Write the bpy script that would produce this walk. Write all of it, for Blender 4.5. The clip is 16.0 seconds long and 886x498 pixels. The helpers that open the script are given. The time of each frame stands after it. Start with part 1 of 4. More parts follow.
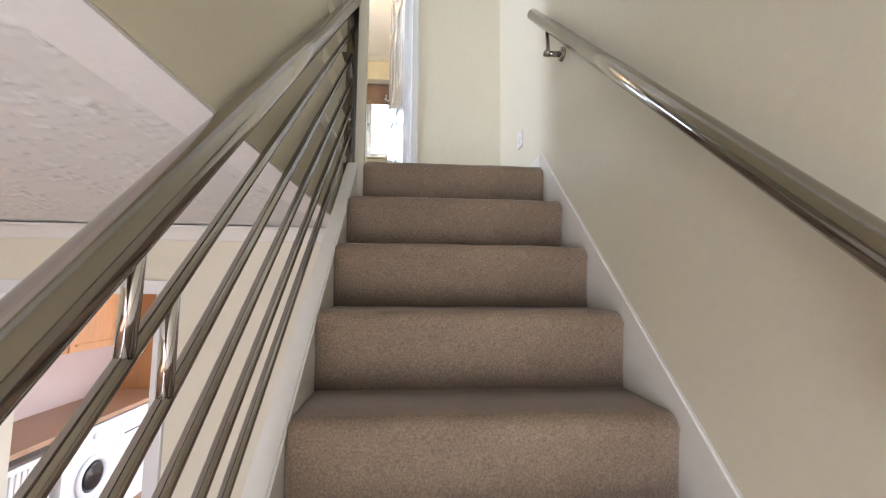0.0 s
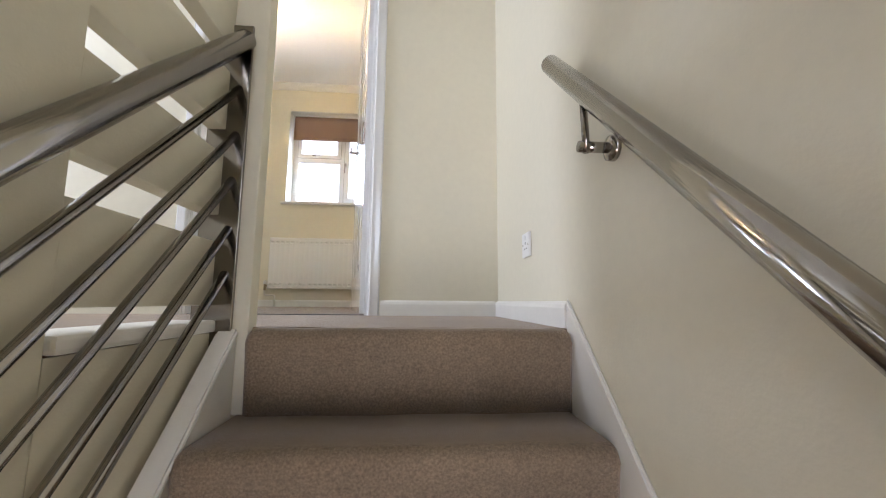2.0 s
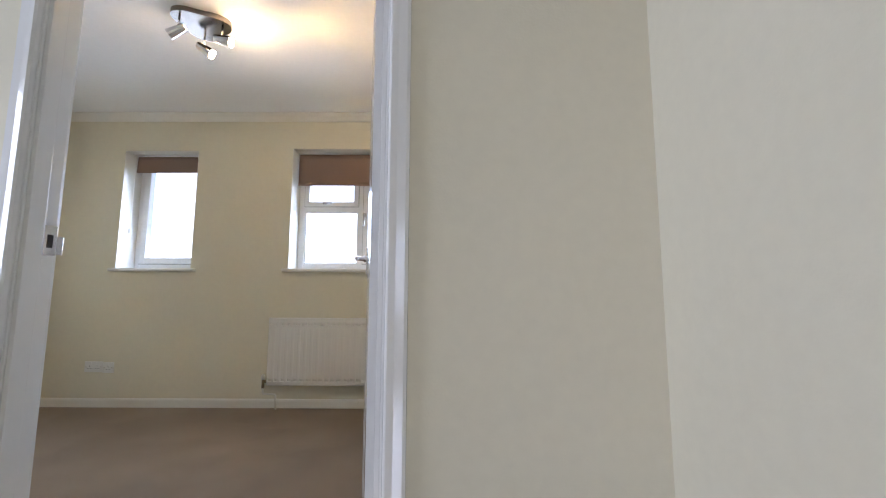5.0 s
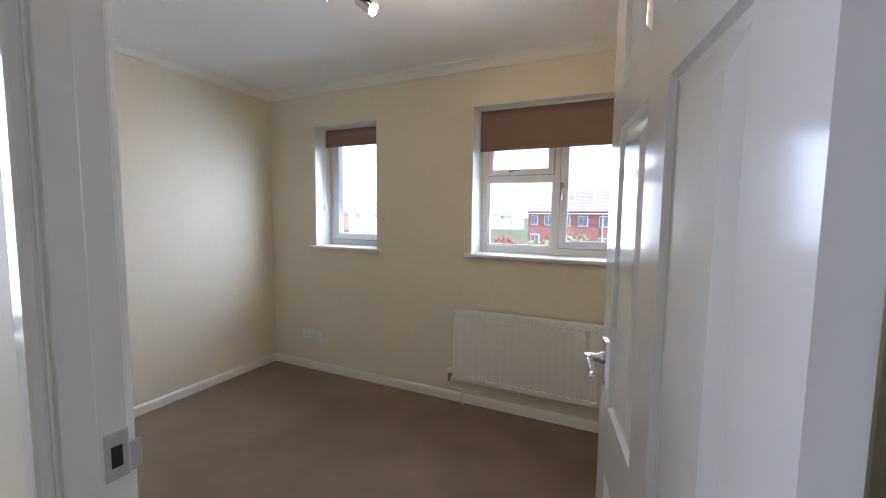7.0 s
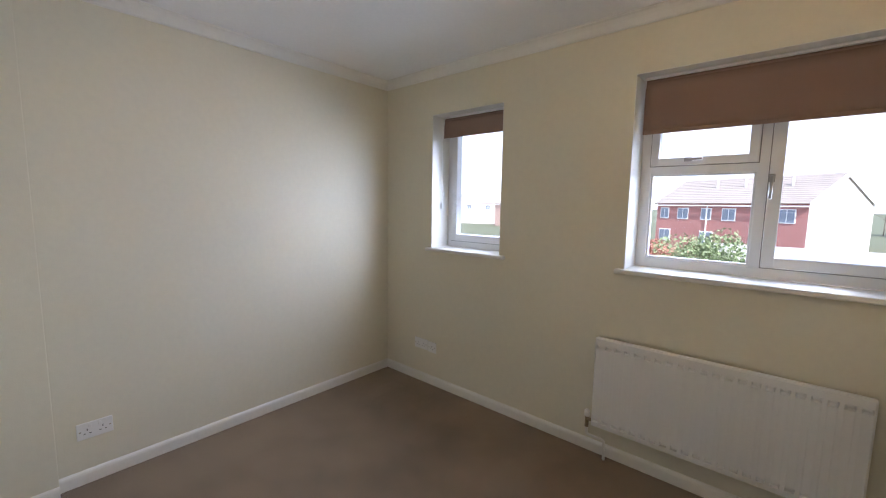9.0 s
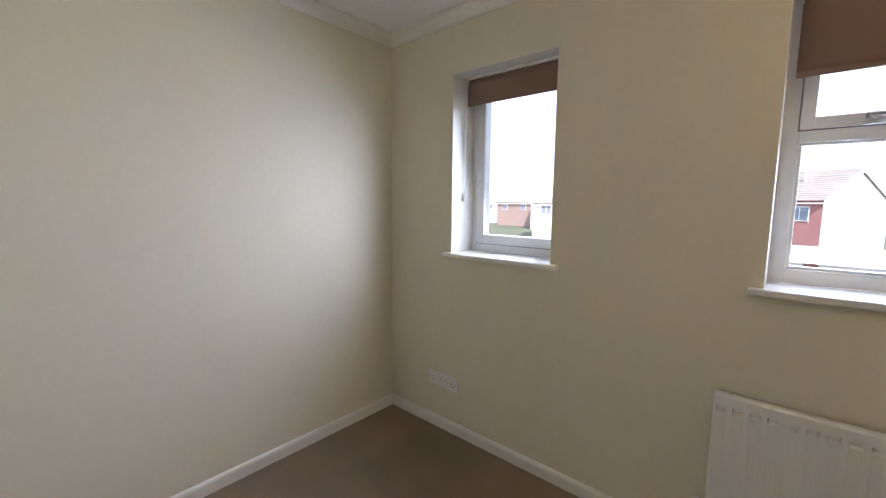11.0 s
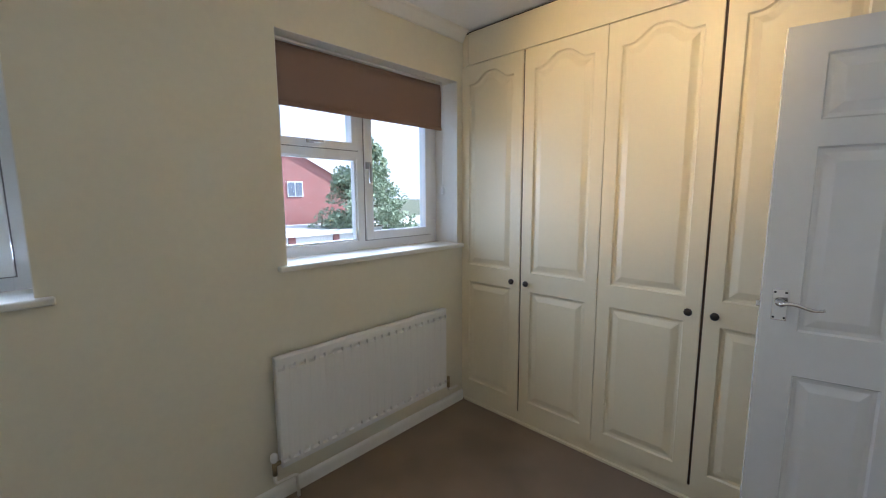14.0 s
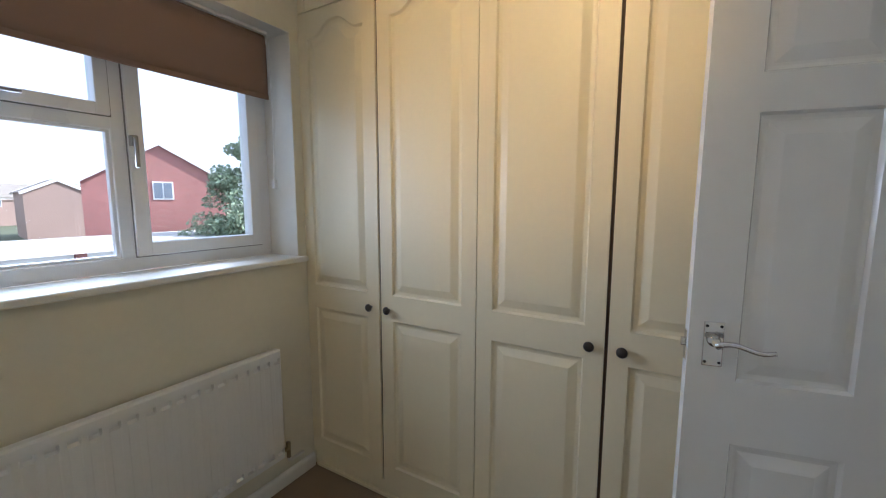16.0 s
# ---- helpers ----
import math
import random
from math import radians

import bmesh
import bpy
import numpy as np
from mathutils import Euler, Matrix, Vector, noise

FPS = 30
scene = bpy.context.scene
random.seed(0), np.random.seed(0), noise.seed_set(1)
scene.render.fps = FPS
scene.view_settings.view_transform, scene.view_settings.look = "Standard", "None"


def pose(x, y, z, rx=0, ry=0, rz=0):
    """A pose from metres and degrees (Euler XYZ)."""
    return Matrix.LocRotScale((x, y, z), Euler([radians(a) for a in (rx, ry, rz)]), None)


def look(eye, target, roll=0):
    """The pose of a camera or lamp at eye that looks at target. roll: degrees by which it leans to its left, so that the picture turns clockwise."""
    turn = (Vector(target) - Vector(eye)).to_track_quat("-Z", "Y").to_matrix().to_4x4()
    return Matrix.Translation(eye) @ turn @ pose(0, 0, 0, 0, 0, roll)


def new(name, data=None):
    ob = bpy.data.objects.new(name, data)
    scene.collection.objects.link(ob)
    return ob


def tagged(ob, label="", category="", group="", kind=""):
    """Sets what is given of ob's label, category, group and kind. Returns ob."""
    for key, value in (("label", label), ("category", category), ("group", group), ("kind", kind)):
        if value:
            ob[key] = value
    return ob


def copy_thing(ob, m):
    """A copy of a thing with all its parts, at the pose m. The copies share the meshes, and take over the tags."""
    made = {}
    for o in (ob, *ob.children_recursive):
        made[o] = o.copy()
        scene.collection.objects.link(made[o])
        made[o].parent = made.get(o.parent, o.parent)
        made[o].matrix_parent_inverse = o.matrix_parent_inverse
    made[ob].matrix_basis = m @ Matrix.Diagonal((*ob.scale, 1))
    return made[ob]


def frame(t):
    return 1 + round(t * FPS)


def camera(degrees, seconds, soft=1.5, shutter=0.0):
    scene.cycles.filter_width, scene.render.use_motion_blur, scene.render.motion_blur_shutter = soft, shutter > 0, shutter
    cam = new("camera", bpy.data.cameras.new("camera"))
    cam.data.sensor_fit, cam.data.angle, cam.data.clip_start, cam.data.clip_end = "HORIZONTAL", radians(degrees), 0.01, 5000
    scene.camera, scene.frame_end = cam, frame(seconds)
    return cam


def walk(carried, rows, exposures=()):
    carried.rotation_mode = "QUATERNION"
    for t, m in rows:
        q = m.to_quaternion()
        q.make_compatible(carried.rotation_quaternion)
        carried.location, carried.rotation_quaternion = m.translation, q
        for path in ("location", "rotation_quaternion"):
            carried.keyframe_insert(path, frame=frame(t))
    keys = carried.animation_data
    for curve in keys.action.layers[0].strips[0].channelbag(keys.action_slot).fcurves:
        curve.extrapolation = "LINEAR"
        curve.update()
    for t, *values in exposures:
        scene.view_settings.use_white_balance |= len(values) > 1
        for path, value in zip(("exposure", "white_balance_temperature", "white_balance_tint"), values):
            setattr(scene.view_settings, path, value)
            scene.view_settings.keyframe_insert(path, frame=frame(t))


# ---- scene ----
cam = camera(96.1, 16.0, soft=1.15)
PATH = [
    (0, (0.227, -1.788, -0.533), (0.376, 0.198, -0.343), 0.5),
    (0.5, (0.285, -1.620, -0.377), (0.444, 0.357, -0.124), 0.3),
    (1, (0.303, -1.437, -0.246), (0.471, 0.538, 0.022), 0.3),
    (1.5, (0.363, -1.280, -0.115), (0.524, 0.695, 0.154), 0.3),
    (2, (0.394, -1.094, 0.065), (0.546, 0.883, 0.328), 0.5),
    (2.5, (0.390, -0.944, 0.215), (0.544, 1.033, 0.478), 0.3),
    (3, (0.418, -0.760, 0.336), (0.577, 1.216, 0.597), 0.2),
    (3.5, (0.399, -0.602, 0.483), (0.561, 1.374, 0.744), 0.0),
    (5.8, (0.272, 0.144, 1.149), (-0.05, 2.115, 1.264), 0.6),
    (6, (0.251, 0.199, 1.201), (-0.183, 2.151, 1.238), 0.6),
    (6.3, (0.182, 0.312, 1.25), (-0.431, 2.213, 1.144), 0.7),
    (6.5, (0.13, 0.39, 1.276), (-0.582, 2.253, 1.133), 0.6),
    (7, (0.039, 0.544, 1.403), (-0.804, 2.35, 1.234), 0.7),
    (7.5, (-0.098, 0.755, 1.409), (-0.976, 2.541, 1.218), 0.7),
    (8, (-0.227, 0.924, 1.434), (-1.218, 2.651, 1.24), 0.7),
    (8.5, (-0.282, 0.925, 1.461), (-1.417, 2.558, 1.245), 0.8),
    (9, (-0.325, 0.918, 1.47), (-1.623, 2.423, 1.247), 0.9),
    (11.3, (-1.066, 1.472, 1.411), (-2.368, 2.974, 1.184), 0.6),
    (11.5, (-1.145, 1.483, 1.408), (-2.224, 3.153, 1.199), 0.7),
    (11.8, (-1.244, 1.505, 1.403), (-1.832, 3.405, 1.194), 0.2),
    (12, (-1.313, 1.513, 1.435), (-1.646, 3.468, 1.18), 0.0),
    (12.5, (-1.536, 1.583, 1.416), (-1.125, 3.526, 1.178), 0.0),
    (13, (-1.665, 1.566, 1.44), (-0.789, 3.347, 1.189), -0.1),
    (13.5, (-1.787, 1.506, 1.449), (-0.566, 3.069, 1.197), -0.3),
    (14, (-1.802, 1.457, 1.441), (-0.377, 2.836, 1.178), -0.3),
    (14.5, (-1.778, 1.453, 1.43), (-0.237, 2.7, 1.165), -0.3),
    (15, (-1.723, 1.504, 1.418), (-0.098, 2.64, 1.153), -0.3),
    (15.5, (-1.425, 1.58, 1.424), (0.243, 2.65, 1.156), -0.4),
    (16, (-1.133, 1.649, 1.399), (0.581, 2.652, 1.159), 0.1),
]
EXPO = [(0.0, 2.6, 5950, 19), (2.0, 2.42, 6000, 20), (3.5, 2.14, 5600, 21), (5.8, 1.68, 5800, 21), (7.0, 1.46, 5800, 23), (9.0, 1.38, 5850, 24),
        (11.3, 1.38, 6050, 24), (12.4, 1.06, 6350, 23), (13.6, 1.26, 5450, 19), (15.3, 1.30, 5400, 18), (16.0, 1.10, 5600, 18)]
BACK_Y, SUN_W = -4.15, 4.5
BIG_W, SMALL_W, LAND_W, HALL_W, FRONT_W, KITCHEN_W = 3.8, 1.7, 11.5, 9.5, 0.7, 2.0
SIDE_W = 2.2
SPOT_W, SPILL_W = 12.5, 1.1
walk(cam, [(t, look(eye, target, roll)) for t, eye, target, roll in PATH], EXPO)

# ---------- world, sun, large lights ----------
world = bpy.data.worlds.new("sky")
scene.world = world
world.use_nodes = True
wn = world.node_tree.nodes
sky = wn.new("ShaderNodeTexSky")
sky.sky_type = "NISHITA"
sky.sun_disc = False
sky.sun_elevation = radians(44)
sky.sun_rotation = radians(135)
sky.dust_density = 2.2
sky.air_density = 1.0
wn["Background"].inputs["Strength"].default_value = 0.15
haze = wn.new("ShaderNodeMix")                # thin bright summer haze over the blue
haze.data_type = "RGBA"
haze.inputs["Factor"].default_value = 0.6
haze.inputs["B"].default_value = (6.3, 7.2, 8.5, 1)
world.node_tree.links.new(sky.outputs[0], haze.inputs["A"])
world.node_tree.links.new(haze.outputs["Result"], wn["Background"].inputs["Color"])


def lamp(name, kind, m, energy, colour, **more):
    d = bpy.data.lights.new(name, kind)
    d.energy, d.color = energy, colour
    if kind == "AREA":
        d.shape, d.size, d.size_y = "RECTANGLE", more["size"], more["size_y"]
        d.spread = radians(more.get("spread", 180))
    if kind == "SUN":
        d.angle = radians(0.6)
    if kind == "SPOT":
        d.spot_size, d.spot_blend, d.shadow_soft_size = radians(more["cone"]), 0.6, 0.02
    if kind == "POINT":
        d.shadow_soft_size = more["soft"]
    ob = new(name, d)
    ob.matrix_world = m
    return ob


lamp("sun", "SUN", look((16, -16, 21), (0, 0, 0)), SUN_W, (1.0, 0.95, 0.87))
# daylight in the openings
lamp("daylight_big_window", "AREA", look((-0.52, 3.43, 1.50), (-1.1, 0, 1.0)), BIG_W, (0.76, 0.88, 1.0), size=0.86, size_y=0.66, spread=128)
lamp("daylight_small_window_side", "AREA", look((-1.99, 3.40, 1.58), (-2.98, 1.95, 0.95)), SIDE_W, (0.74, 0.87, 1.0), size=0.20, size_y=0.72, spread=110)
lamp("daylight_small_window", "AREA", look((-2.135, 3.43, 1.56), (-2.0, 0, 0.85)), SMALL_W, (0.76, 0.88, 1.0), size=0.56, size_y=0.82, spread=128)
lamp("daylight_landing_window", "AREA", look((-2.44, 0.22, 1.45), (0.7, 0.4, 0.25)), LAND_W, (0.84, 0.92, 1.0), size=0.9, size_y=1.15)
lamp("daylight_front_door", "AREA", look((-0.35, BACK_Y, -1.5), (0.6, 0, -0.3)), HALL_W, (1.0, 0.97, 0.92), size=1.05, size_y=1.9)
# unseen upper opening and its lamp, added to brighten the stair walls
lamp("added_front_daylight", "AREA", look((-0.05, BACK_Y, 1.25), (0.3, 0, 0.2)), FRONT_W, (0.95, 0.97, 1.0), size=1.05, size_y=1.25)
# lamp at an unseen opening, added to light the kitchen beyond the hall
lamp("added_kitchen_daylight", "AREA", look((-1.3, 3.40, -1.1), (-1.6, 0, -1.6)), KITCHEN_W, (1.0, 0.95, 0.9), size=1.0, size_y=0.9)


# ---------- materials ----------
def material(name, colour, rough=0.5, metal=0.0, grain=None, vary=0.08, big=2.0, bump=0.0, bump_scale=200.0, spec=0.5, coat=0.0, stretch=(1, 1, 1), per_object=0.0):
    """A principled material: colour mottled at a large and a small scale, with fine relief."""
    m = bpy.data.materials.new(name)
    m.use_nodes = True
    nt = m.node_tree
    p = nt.nodes["Principled BSDF"]
    p.inputs["Roughness"].default_value = rough
    p.inputs["Metallic"].default_value = metal
    p.inputs["Specular IOR Level"].default_value = spec
    p.inputs["Coat Weight"].default_value = coat
    p.inputs["Coat Roughness"].default_value = 0.12
    co = nt.nodes.new("ShaderNodeTexCoord")
    mp = nt.nodes.new("ShaderNodeMapping")
    mp.inputs["Scale"].default_value = stretch
    nt.links.new(co.outputs["Object"], mp.inputs["Vector"])
    n1 = nt.nodes.new("ShaderNodeTexNoise")
    n1.inputs["Scale"].default_value, n1.inputs["Detail"].default_value = big, 5
    n2 = nt.nodes.new("ShaderNodeTexNoise")
    n2.inputs["Scale"].default_value, n2.inputs["Detail"].default_value = grain or 60, 3
    for n in (n1, n2):
        nt.links.new(mp.outputs["Vector"], n.inputs["Vector"])
    mix = nt.nodes.new("ShaderNodeMath")
    mix.operation = "ADD"
    nt.links.new(n1.outputs["Fac"], mix.inputs[0])
    nt.links.new(n2.outputs["Fac"], mix.inputs[1])
    ramp = nt.nodes.new("ShaderNodeMapRange")
    ramp.inputs["From Min"].default_value, ramp.inputs["From Max"].default_value = 0.6, 1.4
    ramp.inputs["To Min"].default_value, ramp.inputs["To Max"].default_value = 1 - vary, 1 + vary
    nt.links.new(mix.outputs[0], ramp.inputs["Value"])
    value = ramp.outputs[0]
    if per_object:
        oi = nt.nodes.new("ShaderNodeObjectInfo")
        r2 = nt.nodes.new("ShaderNodeMapRange")
        r2.inputs["To Min"].default_value, r2.inputs["To Max"].default_value = 1 - per_object, 1 + per_object
        nt.links.new(oi.outputs["Random"], r2.inputs["Value"])
        mul = nt.nodes.new("ShaderNodeMath")
        mul.operation = "MULTIPLY"
        nt.links.new(value, mul.inputs[0])
        nt.links.new(r2.outputs[0], mul.inputs[1])
        value = mul.outputs[0]
    hs = nt.nodes.new("ShaderNodeHueSaturation")
    hs.inputs["Color"].default_value = (*colour, 1)
    nt.links.new(value, hs.inputs["Value"])
    nt.links.new(hs.outputs["Color"], p.inputs["Base Color"])
    rr = nt.nodes.new("ShaderNodeMapRange")
    rr.inputs["To Min"].default_value, rr.inputs["To Max"].default_value = max(rough - 0.07, 0.02), min(rough + 0.07, 1)
    nt.links.new(n1.outputs["Fac"], rr.inputs["Value"])
    nt.links.new(rr.outputs[0], p.inputs["Roughness"])
    if bump:
        n3 = nt.nodes.new("ShaderNodeTexNoise")
        n3.inputs["Scale"].default_value, n3.inputs["Detail"].default_value = bump_scale, 4
        nt.links.new(mp.outputs["Vector"], n3.inputs["Vector"])
        b = nt.nodes.new("ShaderNodeBump")
        b.inputs["Strength"].default_value, b.inputs["Distance"].default_value = bump, 0.004
        nt.links.new(n3.outputs["Fac"], b.inputs["Height"])
        nt.links.new(b.outputs["Normal"], p.inputs["Normal"])
    return m


def carpet_material(name, colour):
    """Cut-pile carpet: fine tufts, and soft patches where the pile lies the other way."""
    m = material(name, colour, rough=0.95, vary=0.18, big=1.0, grain=3.1, bump=0.5, bump_scale=380, spec=0.1)
    nt = m.node_tree
    p = nt.nodes["Principled BSDF"]
    p.inputs["Sheen Weight"].default_value = 0.42
    p.inputs["Sheen Tint"].default_value = (1.0, 0.9, 0.82, 1)
    p.inputs["Sheen Roughness"].default_value = 0.4
    wear = [n for n in nt.nodes if n.type == "MAP_RANGE"][0]
    wear.inputs["From Min"].default_value, wear.inputs["From Max"].default_value = 0.76, 1.24
    b = [n for n in nt.nodes if n.type == "BUMP"][0]
    b.inputs["Distance"].default_value = 0.004
    co = [n for n in nt.nodes if n.type == "TEX_COORD"][0]
    tuft = nt.nodes.new("ShaderNodeTexNoise")
    tuft.inputs["Scale"].default_value, tuft.inputs["Detail"].default_value = 210, 2
    nt.links.new(co.outputs["Object"], tuft.inputs["Vector"])
    r = nt.nodes.new("ShaderNodeMapRange")
    r.inputs["From Min"].default_value, r.inputs["From Max"].default_value = 0.3, 0.7
    r.inputs["To Min"].default_value, r.inputs["To Max"].default_value = 0.74, 1.26
    nt.links.new(tuft.outputs["Fac"], r.inputs["Value"])
    hs = [n for n in nt.nodes if n.type == "HUE_SAT"][0]
    mul = nt.nodes.new("ShaderNodeMath")
    mul.operation = "MULTIPLY"
    nt.links.new(hs.inputs["Value"].links[0].from_socket, mul.inputs[0])
    nt.links.new(r.outputs[0], mul.inputs[1])
    nt.links.new(mul.outputs[0], hs.inputs["Value"])
    return m


def brick_material(name, colour, mortar, scale=1.0):
    m = material(name, colour, rough=0.9, vary=0.12, big=0.6, grain=8)
    nt = m.node_tree
    br = nt.nodes.new("ShaderNodeTexBrick")
    br.inputs["Scale"].default_value = scale
    br.inputs["Brick Width"].default_value, br.inputs["Row Height"].default_value = 0.225, 0.075
    br.inputs["Mortar Size"].default_value = 0.006
    br.inputs["Color1"].default_value = (*colour, 1)
    br.inputs["Color2"].default_value = (*[c * 0.72 for c in colour], 1)
    br.inputs["Mortar"].default_value = (*mortar, 1)
    co = nt.nodes.new("ShaderNodeTexCoord")
    sp, cb = nt.nodes.new("ShaderNodeSeparateXYZ"), nt.nodes.new("ShaderNodeCombineXYZ")
    ad = nt.nodes.new("ShaderNodeMath")
    nt.links.new(co.outputs["Object"], sp.inputs[0])
    nt.links.new(sp.outputs[0], ad.inputs[0])
    nt.links.new(sp.outputs[1], ad.inputs[1])
    nt.links.new(ad.outputs[0], cb.inputs[0])
    nt.links.new(sp.outputs[2], cb.inputs[1])
    nt.links.new(cb.outputs[0], br.inputs["Vector"])
    hs = [n for n in nt.nodes if n.type == "HUE_SAT"][0]
    nt.links.new(br.outputs["Color"], hs.inputs["Color"])
    return m


def glass_material(name):
    """Thin clear glass: see-through, with gloss that grows towards grazing view."""
    m = bpy.data.materials.new(name)
    m.use_nodes = True
    nt = m.node_tree
    nt.nodes.remove(nt.nodes["Principled BSDF"])
    tr, gl = nt.nodes.new("ShaderNodeBsdfTransparent"), nt.nodes.new("ShaderNodeBsdfGlossy")
    gl.inputs["Roughness"].default_value = 0.02
    lw, mx = nt.nodes.new("ShaderNodeLayerWeight"), nt.nodes.new("ShaderNodeMixShader")
    lw.inputs["Blend"].default_value = 0.5
    pw, ma = nt.nodes.new("ShaderNodeMath"), nt.nodes.new("ShaderNodeMath")
    pw.operation, ma.operation = "POWER", "MULTIPLY_ADD"
    pw.inputs[1].default_value = 5.0
    ma.inputs[1].default_value, ma.inputs[2].default_value = 0.9, 0.03
    tr.inputs["Color"].default_value = (0.96, 0.98, 0.97, 1)
    nt.links.new(lw.outputs["Facing"], pw.inputs[0])
    nt.links.new(pw.outputs[0], ma.inputs[0])
    nt.links.new(ma.outputs[0], mx.inputs[0])
    nt.links.new(tr.outputs[0], mx.inputs[1])
    nt.links.new(gl.outputs[0], mx.inputs[2])
    nt.links.new(mx.outputs[0], nt.nodes["Material Output"].inputs[0])
    return m


def glow_material(name, colour, strength):
    m = bpy.data.materials.new(name)
    m.use_nodes = True
    p = m.node_tree.nodes["Principled BSDF"]
    p.inputs["Base Color"].default_value = (*colour, 1)
    p.inputs["Emission Color"].default_value = (*colour, 1)
    p.inputs["Emission Strength"].default_value = strength
    return m


WALL = material("cream_emulsion", (0.71, 0.665, 0.525), rough=0.62, vary=0.03, big=1.3, grain=35, bump=0.12, bump_scale=160, spec=0.35)
CEIL = material("white_ceiling_emulsion", (0.83, 0.825, 0.81), rough=0.85, vary=0.03, big=1.0, bump=0.15, bump_scale=90)
TEXTURED = material("textured_ceiling_plaster", (0.74, 0.74, 0.72), rough=0.8, vary=0.04, big=3, grain=25)
GLOSS = material("white_gloss_paint", (0.76, 0.76, 0.75), rough=0.14, vary=0.025, big=2.5, grain=18, bump=0.10, bump_scale=14, coat=0.5)
TRIM = material("white_satin_paint", (0.76, 0.74, 0.68), rough=0.4, vary=0.03, big=3, grain=30, bump=0.08, bump_scale=60)
CARPET = carpet_material("taupe_carpet", (0.225, 0.167, 0.113))
UPVC = material("white_upvc", (0.80, 0.81, 0.82), rough=0.3, vary=0.015, big=4)
BLIND = material("brown_blind_fabric", (0.25, 0.168, 0.128), rough=0.9, vary=0.07, big=2, grain=700, bump=0.4, bump_scale=900)
CREAM = material("cream_wardrobe_foil", (0.76, 0.68, 0.485), rough=0.4, vary=0.02, big=2, grain=50, bump=0.03, bump_scale=300)
RADWHITE = material("radiator_enamel", (0.76, 0.75, 0.72), rough=0.35, vary=0.02, big=3)
STEEL = material("brushed_steel", (0.38, 0.35, 0.315), rough=0.13, metal=1.0, vary=0.03, big=6, grain=40)
PLATE = material("steel_plate", (0.25, 0.23, 0.205), rough=0.17, metal=1.0, vary=0.08, big=5, grain=200, bump=0.05, bump_scale=150, stretch=(1, 1, 0.1))
CHROME = material("chrome", (0.7, 0.7, 0.72), rough=0.1, metal=1.0, vary=0.03)
BRONZE = material("dark_bronze_knob", (0.05, 0.042, 0.038), rough=0.35, metal=0.7, vary=0.1, big=30)
PLASTIC = material("white_plastic", (0.78, 0.77, 0.74), rough=0.3, vary=0.01)
# brown of the carcass edges, darkened for the shade in the door gaps
SHADE_BROWN = material("gap_shade_brown", (0.06, 0.036, 0.02), rough=0.7, vary=0.1)
GASKET = material("grey_rubber_gasket", (0.24, 0.24, 0.245), rough=0.8, vary=0.1)
HANDLE = material("grey_window_handle", (0.32, 0.31, 0.30), rough=0.3, metal=0.9, vary=0.06)
DARK = material("dark_gap", (0.02, 0.018, 0.016), rough=0.9, vary=0.1)
PIPE = material("painted_pipe", (0.7, 0.67, 0.6), rough=0.4, vary=0.04, big=8)
BRASS = material("tarnished_brass", (0.30, 0.24, 0.14), rough=0.4, metal=0.9, vary=0.15, big=30)
OAK = material("honey_wood", (0.50, 0.24, 0.09), rough=0.45, vary=0.14, big=2.5, grain=30, stretch=(1, 1, 0.15))
WORKTOP = material("tan_worktop", (0.36, 0.22, 0.13), rough=0.4, vary=0.1, big=8, grain=120)
PINK = material("pale_splashback", (0.62, 0.50, 0.44), rough=0.6, vary=0.03)
APPLIANCE = material("appliance_white", (0.78, 0.79, 0.8), rough=0.28, vary=0.015)
BLACKGLASS = material("dark_porthole_glass", (0.015, 0.015, 0.018), rough=0.08, vary=0.1)
GLASS = glass_material("window_glass")
BULB = glow_material("lit_bulb", (1.0, 0.75, 0.42), 30)
BRICK = brick_material("red_brick", (0.38, 0.15, 0.13), (0.36, 0.24, 0.21))
FARBRICK = material("weathered_brown_brick", (0.30, 0.21, 0.175), rough=0.9, vary=0.12, big=0.4, grain=4)
RENDERED = material("pale_render", (0.66, 0.62, 0.56), rough=0.9, vary=0.07, big=0.4, grain=5)
ROOFTILE = material("weathered_roof_tile", (0.25, 0.22, 0.19), rough=0.9, vary=0.15, big=0.5, grain=6, per_object=0.06)
BARGE = material("white_bargeboard", (0.78, 0.78, 0.76), rough=0.5, vary=0.03)
FELT = material("pale_flat_roof_felt", (0.40, 0.39, 0.37), rough=0.95, vary=0.15, big=0.5, grain=4)
TARMAC = material("pale_tarmac", (0.16, 0.155, 0.15), rough=0.95, vary=0.2, big=0.15, grain=3)
GRASS = material("lawn_grass", (0.085, 0.095, 0.05), rough=0.95, vary=0.25, big=0.2, grain=3)
LEAF = material("shrub_leaf", (0.15, 0.20, 0.085), rough=0.6, vary=0.3, big=1.2, grain=6)
CONIFER = material("conifer_leaf", (0.21, 0.27, 0.17), rough=0.7, vary=0.3, big=0.8, grain=6)
REDLEAF = material("red_shrub_leaf", (0.30, 0.12, 0.08), rough=0.6, vary=0.3, big=1.2, grain=6)
BARK = material("bark", (0.12, 0.085, 0.06), rough=0.9, vary=0.2, big=3)
DARKPANE = material("house_window_glass", (0.16, 0.19, 0.23), rough=0.08, vary=0.2, big=0.8)
TIMBER = material("weathered_fence", (0.34, 0.23, 0.15), rough=0.9, vary=0.15, big=1, grain=20, per_object=0.1)


